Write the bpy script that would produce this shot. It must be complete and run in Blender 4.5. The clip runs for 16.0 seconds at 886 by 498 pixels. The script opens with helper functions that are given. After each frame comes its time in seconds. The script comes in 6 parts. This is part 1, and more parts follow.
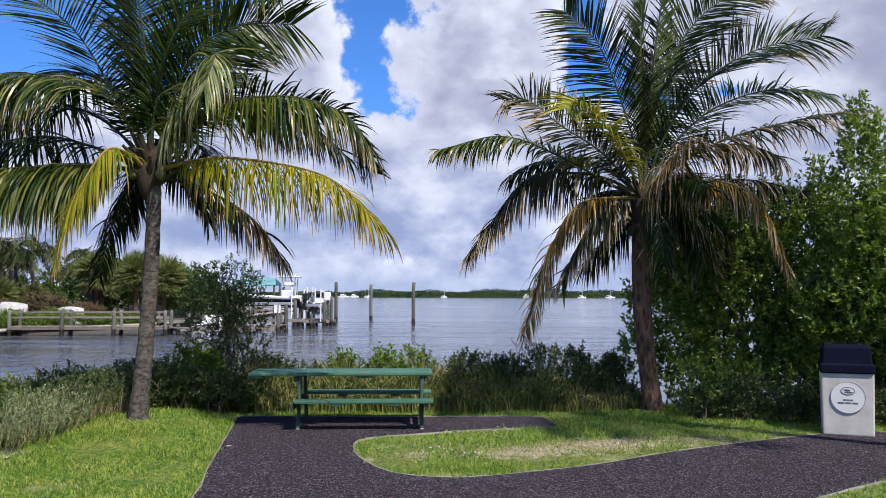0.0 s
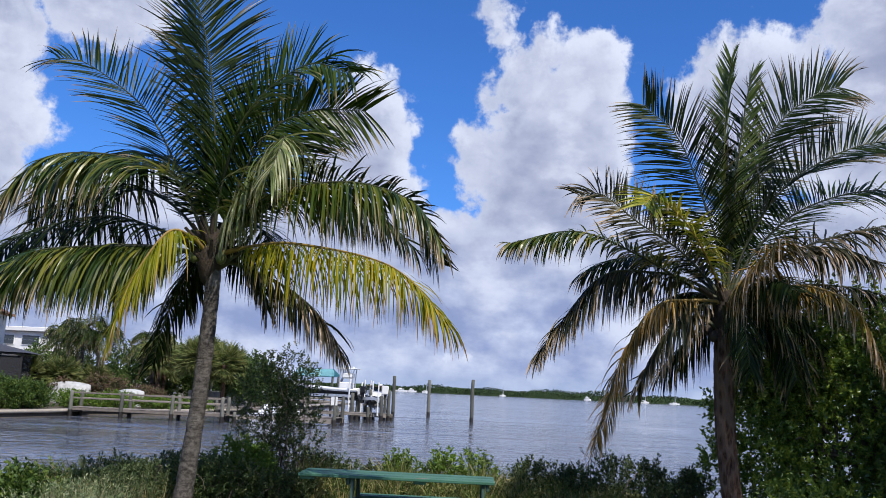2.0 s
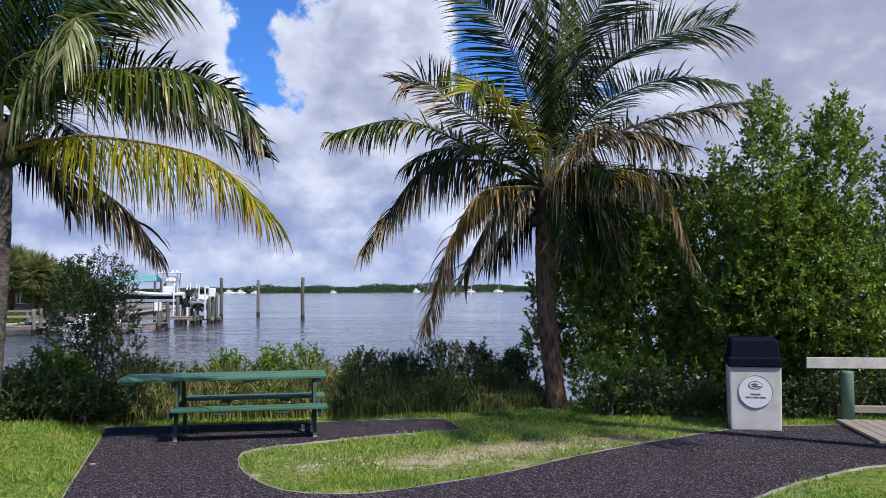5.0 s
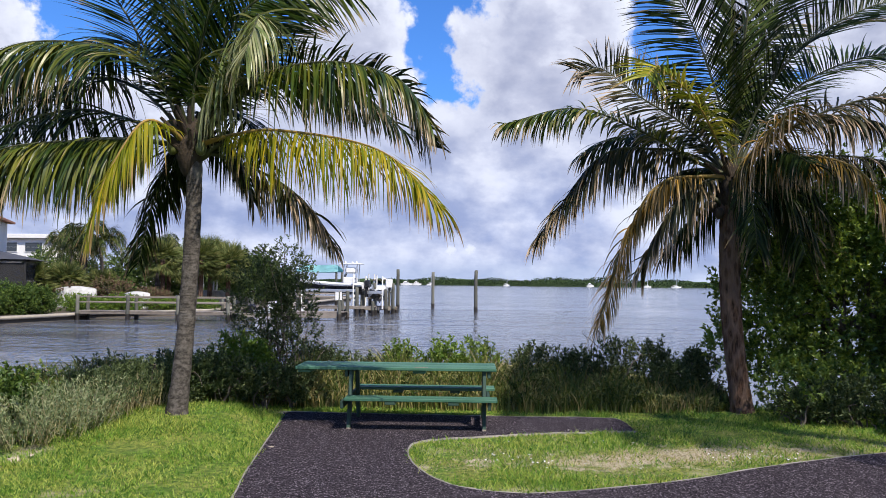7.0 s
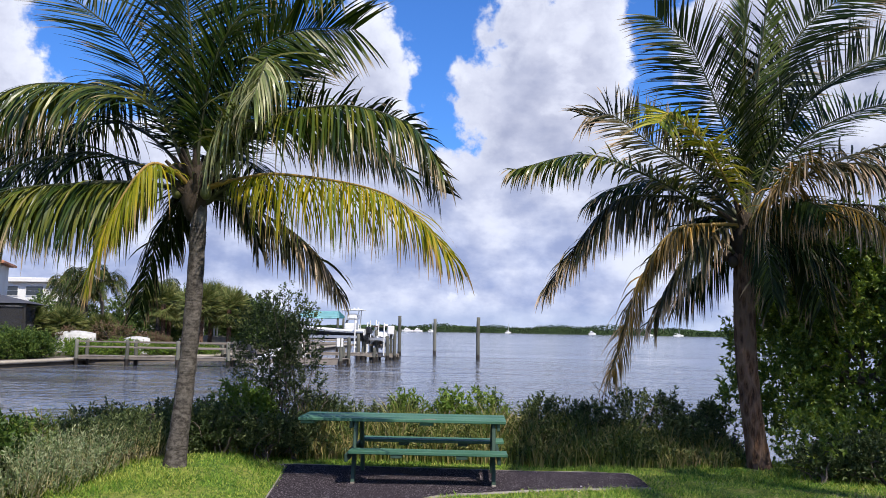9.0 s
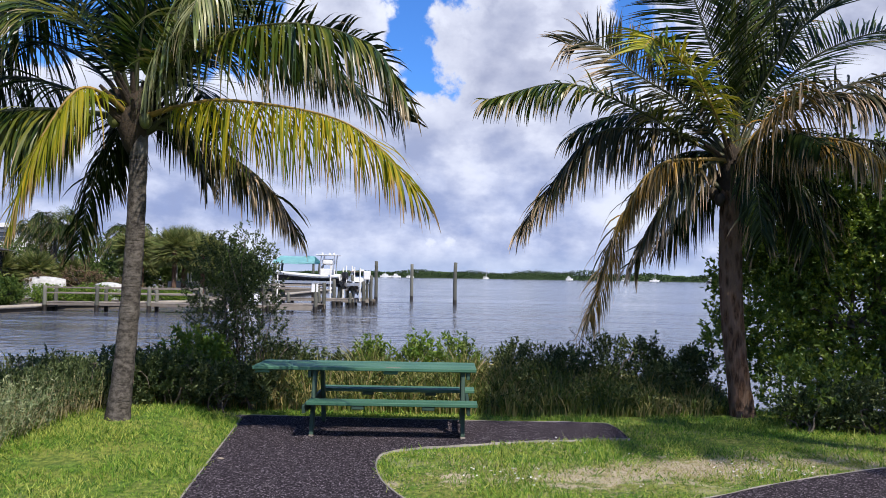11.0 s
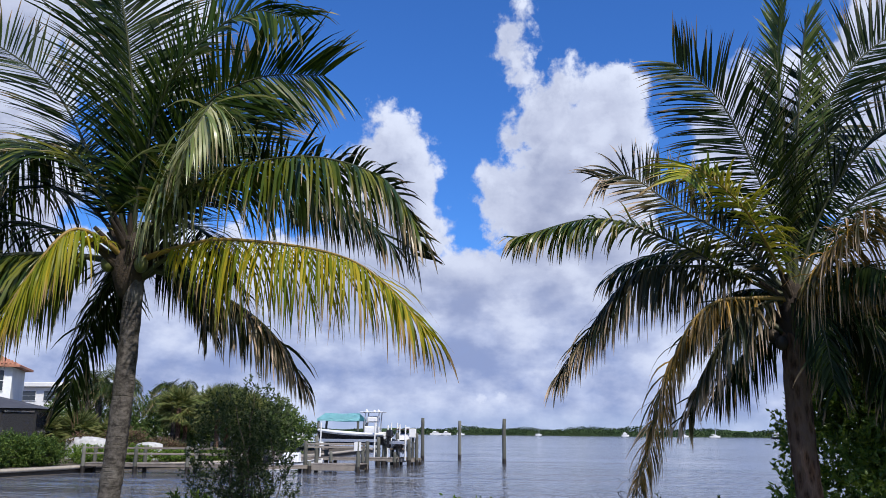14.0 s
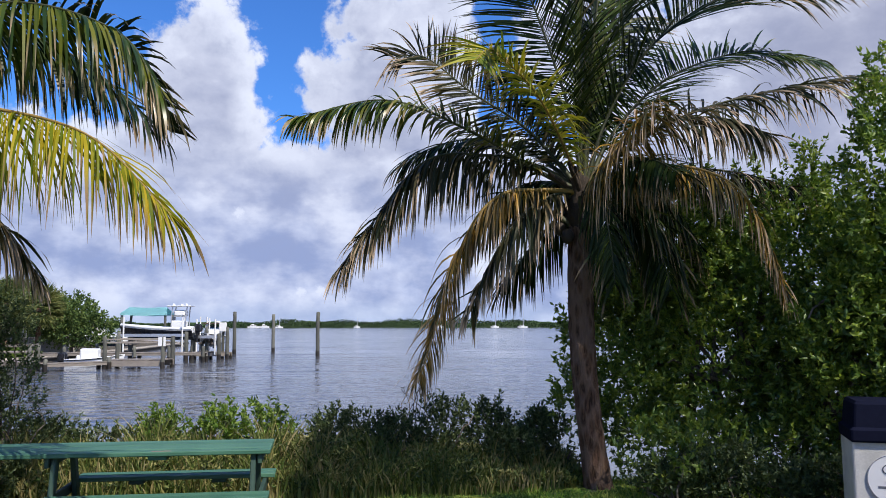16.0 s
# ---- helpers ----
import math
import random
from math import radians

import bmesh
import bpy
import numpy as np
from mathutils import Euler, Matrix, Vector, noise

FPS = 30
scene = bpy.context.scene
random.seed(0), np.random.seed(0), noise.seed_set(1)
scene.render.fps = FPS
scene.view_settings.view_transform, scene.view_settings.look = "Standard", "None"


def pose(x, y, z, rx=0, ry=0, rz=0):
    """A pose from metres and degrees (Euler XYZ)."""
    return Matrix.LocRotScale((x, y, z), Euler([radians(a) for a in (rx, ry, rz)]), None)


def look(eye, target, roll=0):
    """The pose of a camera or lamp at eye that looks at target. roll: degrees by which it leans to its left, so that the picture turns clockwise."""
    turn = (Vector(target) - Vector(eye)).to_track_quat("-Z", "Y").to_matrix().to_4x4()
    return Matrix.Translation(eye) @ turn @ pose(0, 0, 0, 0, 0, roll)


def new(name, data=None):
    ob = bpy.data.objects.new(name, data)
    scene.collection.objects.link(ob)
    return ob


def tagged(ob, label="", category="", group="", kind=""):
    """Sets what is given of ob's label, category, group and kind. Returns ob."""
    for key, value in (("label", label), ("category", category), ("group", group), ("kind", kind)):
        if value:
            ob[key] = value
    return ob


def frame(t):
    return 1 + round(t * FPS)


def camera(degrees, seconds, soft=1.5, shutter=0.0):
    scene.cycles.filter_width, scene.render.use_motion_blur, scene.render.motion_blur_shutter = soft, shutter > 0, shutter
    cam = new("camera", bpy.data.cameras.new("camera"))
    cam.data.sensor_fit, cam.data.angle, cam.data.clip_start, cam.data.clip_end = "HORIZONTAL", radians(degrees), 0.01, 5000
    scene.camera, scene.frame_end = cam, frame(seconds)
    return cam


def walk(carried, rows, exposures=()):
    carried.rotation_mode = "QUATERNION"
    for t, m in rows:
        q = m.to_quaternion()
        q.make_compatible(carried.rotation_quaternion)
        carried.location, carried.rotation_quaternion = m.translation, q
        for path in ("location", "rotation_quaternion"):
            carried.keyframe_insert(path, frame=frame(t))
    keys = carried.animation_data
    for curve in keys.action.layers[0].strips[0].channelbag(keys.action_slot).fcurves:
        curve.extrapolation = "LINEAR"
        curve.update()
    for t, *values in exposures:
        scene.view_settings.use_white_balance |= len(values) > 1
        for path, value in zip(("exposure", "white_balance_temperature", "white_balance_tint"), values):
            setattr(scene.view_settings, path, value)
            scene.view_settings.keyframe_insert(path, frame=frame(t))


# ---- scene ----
cam = camera(55.1, 16.0, 0.9)


PATH = [
    (0, (0.451, 0.117, 1.794), (0.381, 2.113, 1.903), 0.1),
    (0.5, (0.433, 0.25, 1.765), (0.244, 2.238, 1.866), 0.3),
    (1, (0.429, 0.39, 1.788), (0.105, 2.358, 1.944), 1.4),
    (1.5, (0.377, 0.565, 1.806), (0.046, 2.525, 2.028), 2.4),
    (2, (0.333, 0.733, 1.839), (0.115, 2.694, 2.169), 2.7),
    (2.5, (0.337, 0.774, 1.849), (0.249, 2.734, 2.24), 2.5),
    (3, (0.355, 0.782, 1.837), (0.434, 2.741, 2.233), 2.1),
    (3.5, (0.347, 0.86, 1.852), (0.571, 2.816, 2.203), 1.2),
    (3.7, (0.343, 0.907, 1.865), (0.595, 2.865, 2.187), 0.9),
    (5.8, (0.372, 1.019, 1.762), (0.473, 3.016, 1.786), -2.0),
    (6, (0.378, 1.057, 1.763), (0.437, 3.056, 1.787), -1.9),
    (6.5, (0.405, 1.168, 1.781), (0.328, 3.166, 1.833), -0.9),
    (7, (0.377, 1.227, 1.789), (0.16, 3.214, 1.869), 0.6),
    (7.5, (0.34, 1.269, 1.807), (0.02, 3.241, 1.914), 0.9),
    (8, (0.322, 1.302, 1.808), (-0.036, 3.265, 1.937), 0.6),
    (8.5, (0.278, 1.382, 1.819), (-0.002, 3.354, 1.997), 0.7),
    (8.7, (0.258, 1.407, 1.817), (0.021, 3.383, 2.01), 1.0),
    (10.8, (0.313, 2.19, 1.776), (0.127, 4.181, 1.854), 0.9),
    (11, (0.315, 2.28, 1.772), (0.146, 4.271, 1.835), 0.9),
    (11.5, (0.326, 2.495, 1.749), (0.104, 4.483, 1.757), 1.5),
    (12, (0.41, 2.664, 1.748), (0.027, 4.626, 1.745), 2.2),
    (12.5, (0.426, 2.846, 1.738), (-0.056, 4.785, 1.825), 1.2),
    (13, (0.374, 3.03, 1.789), (-0.103, 4.951, 2.075), 0.3),
    (13.5, (0.379, 3.15, 1.802), (-0.007, 5.072, 2.198), 0.1),
    (14, (0.502, 3.286, 1.778), (0.219, 5.22, 2.2), 0.5),
    (14.5, (0.606, 3.448, 1.761), (0.48, 5.409, 2.135), 1.1),
    (15, (0.755, 3.727, 1.792), (0.847, 5.702, 2.095), 0.6),
    (15.5, (0.78, 3.819, 1.818), (0.932, 5.799, 2.063), -0.29),
    (16, (0.91, 4.086, 1.818), (1.042, 6.074, 1.997), -0.07),
]
# the clip's camera darkens its picture when it looks up to the bright sky
walk(cam, [(t, look(eye, target, roll)) for t, eye, target, roll in PATH],
     [(0, 0.26, 6600, 10), (1, 0.22, 6550, 10), (2, 0.08, 6350, 10), (3.7, 0.08, 6300, 10), (5.8, 0.26, 6600, 10), (8, 0.34, 6700, 10), (11, 0.30, 6650, 10), (12.5, 0.34, 6650, 10),
      (13.5, 0.10, 6350, 10), (14.5, 0.06, 6300, 10), (16, 0.22, 6500, 10)])


# ---- light ----
SUN = Vector((0.48, -0.62, 1.0)).normalized()
sun = new("sun", bpy.data.lights.new("sun", "SUN"))
sun.data.energy, sun.data.angle, sun.data.color = 4.9, radians(0.55), (1.0, 0.93, 0.82)
sun.matrix_world = look(SUN * 60, (0, 0, 0))


class Nodes:
    """A small builder for node trees."""

    def __init__(self, tree):
        self.tree = tree
        tree.nodes.clear()

    def add(self, kind, ins=None, operation="", interp="", blend=""):
        n = self.tree.nodes.new(kind)
        if operation:
            n.operation = operation
        if interp:
            n.interpolation_type = interp
        if blend:
            n.data_type, n.blend_type = "RGBA", blend
        for k, v in (ins or {}).items():
            self.put(n.inputs[k], v)
        return n

    def put(self, socket, v):
        if isinstance(v, bpy.types.NodeSocket):
            self.tree.links.new(v, socket)
        elif isinstance(v, bpy.types.Node):
            self.tree.links.new(v.outputs[0], socket)
        else:
            socket.default_value = (*v, 1) if isinstance(v, tuple) and len(v) == 3 and len(socket.default_value) == 4 else v

    def math(self, op, a, b=0.0, c=0.0):
        return self.add("ShaderNodeMath", {0: a, 1: b, 2: c}, operation=op).outputs[0]

    def ramp(self, value, lo, hi, a=0.0, b=1.0, kind="SMOOTHSTEP"):
        return self.add("ShaderNodeMapRange", {0: value, 1: lo, 2: hi, 3: a, 4: b}, interp=kind).outputs[0]

    def mix(self, fac, a, b, blend="MIX"):
        n = self.add("ShaderNodeMix", blend=blend)
        self.put(n.inputs[0], fac), self.put(n.inputs[6], a), self.put(n.inputs[7], b)
        return n.outputs[2]

    def noise(self, vec, scale, detail=4.0, rough=0.55, dist=0.0):
        n = self.add("ShaderNodeTexNoise", {"Scale": scale, "Detail": detail, "Roughness": rough, "Distortion": dist})
        if vec is not None:
            self.put(n.inputs["Vector"], vec)
        return n

    def scaled(self, vec, s):
        return self.add("ShaderNodeVectorMath", {0: vec, 1: s}, operation="MULTIPLY").outputs[0]


def make_world():
    w = bpy.data.worlds.new("sky")
    w.use_nodes = True
    scene.world = w
    n = Nodes(w.node_tree)
    out = n.add("ShaderNodeOutputWorld")
    sky = n.add("ShaderNodeTexSky")
    sky.sky_type, sky.sun_disc, sky.sun_elevation, sky.sun_rotation = "NISHITA", False, radians(51.9), radians(142.3)
    sky.air_density, sky.dust_density, sky.ozone_density = 1.0, 0.3, 2.5
    way = n.add("ShaderNodeTexCoord").outputs["Generated"]
    s = n.add("ShaderNodeSeparateXYZ", {0: way})
    az = n.math("MULTIPLY", n.math("ARCTAN2", s.outputs[0], s.outputs[1]), 57.2958)
    el = n.math("MULTIPLY", n.math("ARCSINE", s.outputs[2]), 57.2958)

    def cover(az, el, seed):
        """How far inside a cloud a way lies: banks and towers of cumulus with billowed edges."""
        at = n.add("ShaderNodeCombineXYZ", {0: az, 1: el, 2: seed}).outputs[0]
        big, mid = n.noise(at, 0.16, 2.0, 0.5), n.noise(at, 0.55, 7.0, 0.62)
        wa = n.math("MULTIPLY_ADD", n.math("SUBTRACT", big.outputs[0], 0.5), 5.0, az)
        b = n.add("ShaderNodeSeparateXYZ", {0: big.outputs[1]})
        we = n.math("MULTIPLY_ADD", n.math("SUBTRACT", b.outputs[1], 0.5), 4.0, el)
        f = n.math("DIVIDE", n.math("SUBTRACT", 13.0, we), 5.0)
        for a, e, ra, re in CLOUDS:
            u = n.math("DIVIDE", n.math("SUBTRACT", wa, a), ra)
            v = n.math("DIVIDE", n.math("SUBTRACT", we, e), re)
            r = n.math("SQRT", n.math("ADD", n.math("MULTIPLY", u, u), n.math("MULTIPLY", v, v)))
            f = n.math("MAXIMUM", f, n.math("MULTIPLY", n.math("SUBTRACT", 1.0, r), min(ra, re) / 5.0))
        return n.math("MULTIPLY_ADD", n.math("SUBTRACT", mid.outputs[0], 0.5), 0.9, f), mid

    here, puff = cover(az, el, 3.0)
    mask = n.ramp(here, -0.03, 0.17)
    # towards the sun's side of the sky: what lies between a way and the light
    lit_side, _ = cover(n.math("ADD", az, 1.1), n.math("ADD", el, 1.5), 3.0)
    edge = n.ramp(n.math("SUBTRACT", here, lit_side), -0.25, 0.5)
    thin = n.ramp(here, 0.55, 0.05)
    lit = n.math("MAXIMUM", n.math("MULTIPLY", edge, n.ramp(here, 0.80, 0.15)), n.math("MULTIPLY", thin, 0.55))
    # the low banks: soft layers with a few bright puffs
    flat = n.add("ShaderNodeCombineXYZ", {0: n.math("MULTIPLY", az, 0.21), 1: n.math("MULTIPLY", el, 0.33), 2: 7.0}).outputs[0]
    layer = n.noise(flat, 1.0, 6.0, 0.54, 0.0).outputs[0]
    low = n.ramp(el, 14.0, 3.0)
    lit = n.math("MULTIPLY", lit, n.ramp(el, 4.0, 15.0, 0.15, 1.0))
    lit = n.math("MAXIMUM", lit, n.math("MULTIPLY", n.ramp(layer, 0.52, 0.70), 0.62))
    for a, e in PUFFS:
        d = n.add("ShaderNodeCombineXYZ", {0: n.math("SUBTRACT", az, a), 1: n.math("MULTIPLY", n.math("SUBTRACT", el, e), 1.2)}).outputs[0]
        d = n.math("MULTIPLY_ADD", n.math("SUBTRACT", n.noise(d, 3.0, 4.0, 0.6).outputs[0], 0.5), 0.9, n.add("ShaderNodeVectorMath", {0: d}, operation="LENGTH").outputs["Value"])
        lit = n.math("MAXIMUM", lit, n.ramp(d, 0.55, 0.15, 0.0, 0.65))
    body = n.mix(n.ramp(layer, 0.32, 0.62), (0.335, 0.38, 0.55), (0.54, 0.583, 0.745))
    body = n.mix(n.math("MULTIPLY", low, 0.85), body, n.mix(n.ramp(layer, 0.35, 0.62), (0.26, 0.345, 0.62), (0.575, 0.65, 0.88)))
    body = n.mix(n.ramp(puff.outputs[0], 0.38, 0.66), n.mix(0.12, body, (0.3, 0.32, 0.45)), body)
    grey = n.ramp(az, 19.0, 30.0)
    body = n.mix(n.math("MULTIPLY", grey, 0.5), body, (0.30, 0.32, 0.45))
    lit = n.math("MULTIPLY", lit, n.ramp(grey, 0.0, 1.0, 1.0, 0.6))
    cloud = n.mix(lit, n.mix(0.08, body, (0.2, 0.22, 0.34)), (0.735, 0.785, 0.93))
    cloud = n.mix(n.ramp(el, 2.2, 0.0, 0.0, 0.6), cloud, (0.40, 0.50, 0.72))
    clear = n.add("ShaderNodeBackground", {0: n.mix(0.75, sky.outputs[0], n.mix(1.0, sky.outputs[0], (0.17, 0.68, 1.48), "MULTIPLY")), 1: 0.113})
    clouds = n.add("ShaderNodeBackground", {0: cloud, 1: 1.0})
    n.put(out.inputs[0], n.add("ShaderNodeMixShader", {0: mask, 1: clear, 2: clouds}))


# heading and height of each cloud in degrees, and its half width and half height
CLOUDS = ((-12.0, 14.5, 4.6, 7.0), (1.2, 14.5, 6.2, 7.6), (3.6, 20.0, 3.4, 4.6), (-1.0, 20.5, 2.8, 4.0), (-3.2, 25.3, 1.5, 2.8),
          (14.8, 18.5, 5.6, 6.0), (20.5, 15.0, 5.0, 4.0), (35.0, 24.0, 17.0, 18.0), (-38.0, 19.0, 5.6, 13.0), (-29.5, 24.5, 5.4, 4.8), (-58.0, 20.0, 14.0, 14.0), (80.0, 25.0, 22.0, 20.0),
          (125.0, 22.0, 16.0, 14.0), (-110.0, 26.0, 26.0, 18.0), (175.0, 20.0, 22.0, 12.0))
# small bright puffs low over the woods
PUFFS = ((-5.7, 2.2), (-4.4, 2.3), (-9.8, 7.4))
make_world()


# ---- materials ----
def material(name, build, displaced=False):
    m = bpy.data.materials.new(name)
    m.use_nodes = True
    n = Nodes(m.node_tree)
    out = n.add("ShaderNodeOutputMaterial")
    n.put(out.inputs[0], build(n))
    return m


def bump(n, height, strength, distance):
    return n.add("ShaderNodeBump", {"Strength": strength, "Distance": distance, "Height": height}).outputs[0]


def surface(n, color, rough=0.6, metal=0.0, normal=None, spec=0.5, **more):
    b = n.add("ShaderNodeBsdfPrincipled", {"Base Color": color, "Roughness": rough, "Metallic": metal, "Specular IOR Level": spec})
    if normal is not None:
        n.put(b.inputs["Normal"], normal)
    for k, v in more.items():
        n.put(b.inputs[k], v)
    return b


def coords(n):
    return n.add("ShaderNodeTexCoord").outputs["Object"]


def place(n):
    return n.add("ShaderNodeNewGeometry").outputs["Position"]


def plain(name, color, rough=0.5, metal=0.0, grain=18.0, vary=0.18, relief=0.25, depth=0.004):
    """A painted or worn surface: colour that drifts at two scales, faint relief."""
    def build(n):
        p = coords(n)
        a, b = n.noise(p, grain, 6.0, 0.6).outputs[0], n.noise(p, grain * 0.09, 3.0).outputs[0]
        dark, light = tuple(c * (1 - 1.4 * vary) for c in color), tuple(min(1, c * (1 + vary)) for c in color)
        col = n.mix(n.ramp(n.math("MULTIPLY_ADD", b, 0.6, n.math("MULTIPLY", a, 0.4)), 0.3, 0.7), dark, light)
        return surface(n, col, n.ramp(a, 0.3, 0.7, rough - 0.08, rough + 0.08), metal, bump(n, a, relief, depth))
    return material(name, build)


def leaf_material(name, colors, tip=None, tip_from=0.75, translucent=0.16, rough=0.5, spec=0.25, patch=1.7):
    """Leaves that differ one from another; u runs along each leaf, v along the frond. tip: the colour of withered ends."""
    def build(n):
        r = n.add("ShaderNodeNewGeometry").outputs["Random Per Island"]
        p = place(n)
        drift = n.noise(p, patch, 4.0).outputs[0]
        col = n.mix(n.ramp(r, 0.0, 0.6), colors[0], colors[1])
        col = n.mix(n.ramp(n.math("MULTIPLY_ADD", r, 0.5, n.math("MULTIPLY", drift, 0.8)), 0.55, 0.95), col, colors[2])
        if tip is not None:
            uv = n.add("ShaderNodeSeparateXYZ", {0: n.add("ShaderNodeUVMap").outputs[0]})
            jag = n.math("MULTIPLY_ADD", n.math("SUBTRACT", r, 0.5), 0.5, uv.outputs[0])
            far = n.math("MULTIPLY_ADD", uv.outputs[1], 0.35, jag)
            col = n.mix(n.ramp(far, tip_from, tip_from + 0.3), col, tip)
        b = surface(n, col, rough, 0.0, None, spec)
        t = n.add("ShaderNodeBsdfTranslucent", {0: n.mix(0.5, col, n.mix(1.0, col, (1.5, 1.5, 0.5), "MULTIPLY"))})
        return n.add("ShaderNodeMixShader", {0: translucent, 1: b, 2: t})
    return material(name, build)


def wood(name, color, color2, rough=0.75, along=(1.0, 14.0, 14.0)):
    def build(n):
        p = n.scaled(coords(n), along)
        g = n.noise(p, 3.0, 8.0, 0.65, 0.6).outputs[0]
        w = n.noise(coords(n), 2.2, 4.0).outputs[0]
        r = n.add("ShaderNodeObjectInfo").outputs["Random"]
        col = n.mix(n.ramp(n.math("MULTIPLY_ADD", r, 0.3, n.math("MULTIPLY_ADD", w, 0.4, n.math("MULTIPLY", g, 0.5))), 0.3, 0.85), color, color2)
        return surface(n, col, rough, 0.0, bump(n, g, 0.5, 0.006))
    return material(name, build)


def asphalt_build(n):
    p = place(n)
    grain = n.add("ShaderNodeTexVoronoi", {"Vector": p, "Scale": 95.0})
    fine = n.noise(p, 90.0, 4.0, 0.7).outputs[0]
    broad = n.noise(p, 0.8, 4.0).outputs[0]
    stone = n.add("ShaderNodeSeparateXYZ", {0: grain.outputs["Color"]}).outputs[0]
    col = n.mix(n.math("MULTIPLY", stone, stone), (0.005, 0.004, 0.006), (0.104, 0.086, 0.106))
    col = n.mix(n.ramp(stone, 0.86, 0.98), col, (0.28, 0.245, 0.275))
    col = n.mix(n.ramp(broad, 0.35, 0.7, 0.0, 0.1), col, (0.05, 0.043, 0.048))
    h = n.math("MULTIPLY_ADD", stone, 0.7, n.math("MULTIPLY", fine, 0.4))
    return surface(n, col, 0.95, 0.0, bump(n, h, 1.0, 0.016), 0.08)


def ground_build(n):
    p = place(n)
    a, b, c = n.noise(p, 0.9, 5.0, 0.6).outputs[0], n.noise(p, 14.0, 6.0, 0.7).outputs[0], n.noise(p, 70.0, 3.0).outputs[0]
    tone = n.ramp(n.noise(p, 2.3, 4.0, 0.6).outputs[0], 0.35, 0.65)
    col = n.mix(n.ramp(b, 0.38, 0.62), n.mix(tone, (0.035, 0.085, 0.012), (0.085, 0.12, 0.020)), n.mix(tone, (0.13, 0.22, 0.030), (0.25, 0.27, 0.060)))
    # a worn stretch in the lawn's island, and at the rim of the bank
    s = n.add("ShaderNodeSeparateXYZ", {0: p})
    u = n.math("DIVIDE", n.math("SUBTRACT", n.math("MULTIPLY_ADD", s.outputs[0], -0.35, s.outputs[1]), 9.75), 0.42)
    v = n.math("DIVIDE", n.math("SUBTRACT", s.outputs[0], 2.0), 1.9)
    worn = n.math("SUBTRACT", 1.25, n.math("SQRT", n.math("ADD", n.math("MULTIPLY", u, u), n.math("MULTIPLY", v, v))))
    worn = n.math("MULTIPLY_ADD", n.math("SUBTRACT", n.noise(p, 3.2, 5.0, 0.65).outputs[0], 0.5), 4.5, worn)
    worn = n.math("MAXIMUM", n.ramp(worn, 0.0, 0.7), n.ramp(a, 0.55, 0.72, 0.0, 0.7))
    col = n.mix(worn, col, n.mix(n.ramp(c, 0.3, 0.7), (0.32, 0.27, 0.19), (0.54, 0.47, 0.36)))
    mud = n.ramp(s.outputs[2], -0.05, -0.35)
    col = n.mix(mud, col, n.mix(b, (0.05, 0.04, 0.03), (0.13, 0.11, 0.08)))
    return surface(n, col, 0.95, 0.0, bump(n, n.math("ADD", b, c), 0.7, 0.03), 0.2)


def water_build(n):
    p = place(n)
    s = n.add("ShaderNodeSeparateXYZ", {0: p})
    small = n.noise(n.scaled(p, (1.70, 1.20, 1.0)), 1.0, 3.0, 0.5, 0.3).outputs[0]
    swell = n.noise(n.scaled(p, (0.16, 0.22, 1.0)), 1.0, 4.0, 0.5, 0.4).outputs[0]
    calm = n.noise(n.scaled(p, (0.012, 0.060, 1.0)), 1.0, 4.0, 0.55, 0.5).outputs[0]
    # ripples show close by, a low swell further out; the open water lies flatter but for streaks of wind
    wind = n.ramp(calm, 0.42, 0.60, 0.35, 1.0)
    near, far = n.ramp(s.outputs[1], 30.0, 110.0, 0.23, 0.045), n.ramp(s.outputs[1], 120.0, 500.0, 0.42, 0.12)
    h = n.math("MULTIPLY", n.math("MULTIPLY_ADD", swell, far, n.math("MULTIPLY", small, near)), wind)
    col = n.mix(n.ramp(calm, 0.35, 0.65), (0.110, 0.122, 0.155), (0.078, 0.086, 0.108))
    return surface(n, col, 0.08, 0.0, bump(n, h, 1.0, 1.0), 0.5, IOR=1.33)


def bark_ring_build(n):
    p = coords(n)
    s = n.add("ShaderNodeSeparateXYZ", {0: p})
    j = n.noise(p, 5.0, 5.0, 0.6).outputs[0]
    wave = n.add("ShaderNodeTexWave", {"Vector": n.add("ShaderNodeCombineXYZ", {0: 0.0, 1: 0.0, 2: n.math("MULTIPLY_ADD", j, 0.06, s.outputs[2])}),
                                       "Scale": 9.0, "Distortion": 2.2, "Detail": 4.0, "Detail Scale": 2.5})
    wave.bands_direction = "Z"
    ring = wave.outputs[1]
    g = n.noise(n.scaled(p, (1.0, 1.0, 1.4)), 16.0, 7.0, 0.7).outputs[0]
    some = n.ramp(n.noise(p, 7.0, 3.0).outputs[0], 0.35, 0.65)
    ring = n.math("MAXIMUM", ring, some)
    col = n.mix(n.ramp(g, 0.32, 0.7), (0.026, 0.022, 0.019), (0.145, 0.128, 0.115))
    col = n.mix(n.ramp(ring, 0.0, 0.22, 0.5, 0.0), col, (0.05, 0.042, 0.036))
    col = n.mix(n.ramp(n.noise(p, 3.0, 3.0).outputs[0], 0.55, 0.75, 0.0, 0.6), col, (0.23, 0.215, 0.20))
    h = n.math("MULTIPLY_ADD", n.ramp(ring, 0.0, 0.3), 0.5, n.math("MULTIPLY", g, 0.6))
    return surface(n, col, 0.9, 0.0, bump(n, h, 0.8, 0.012), 0.25)


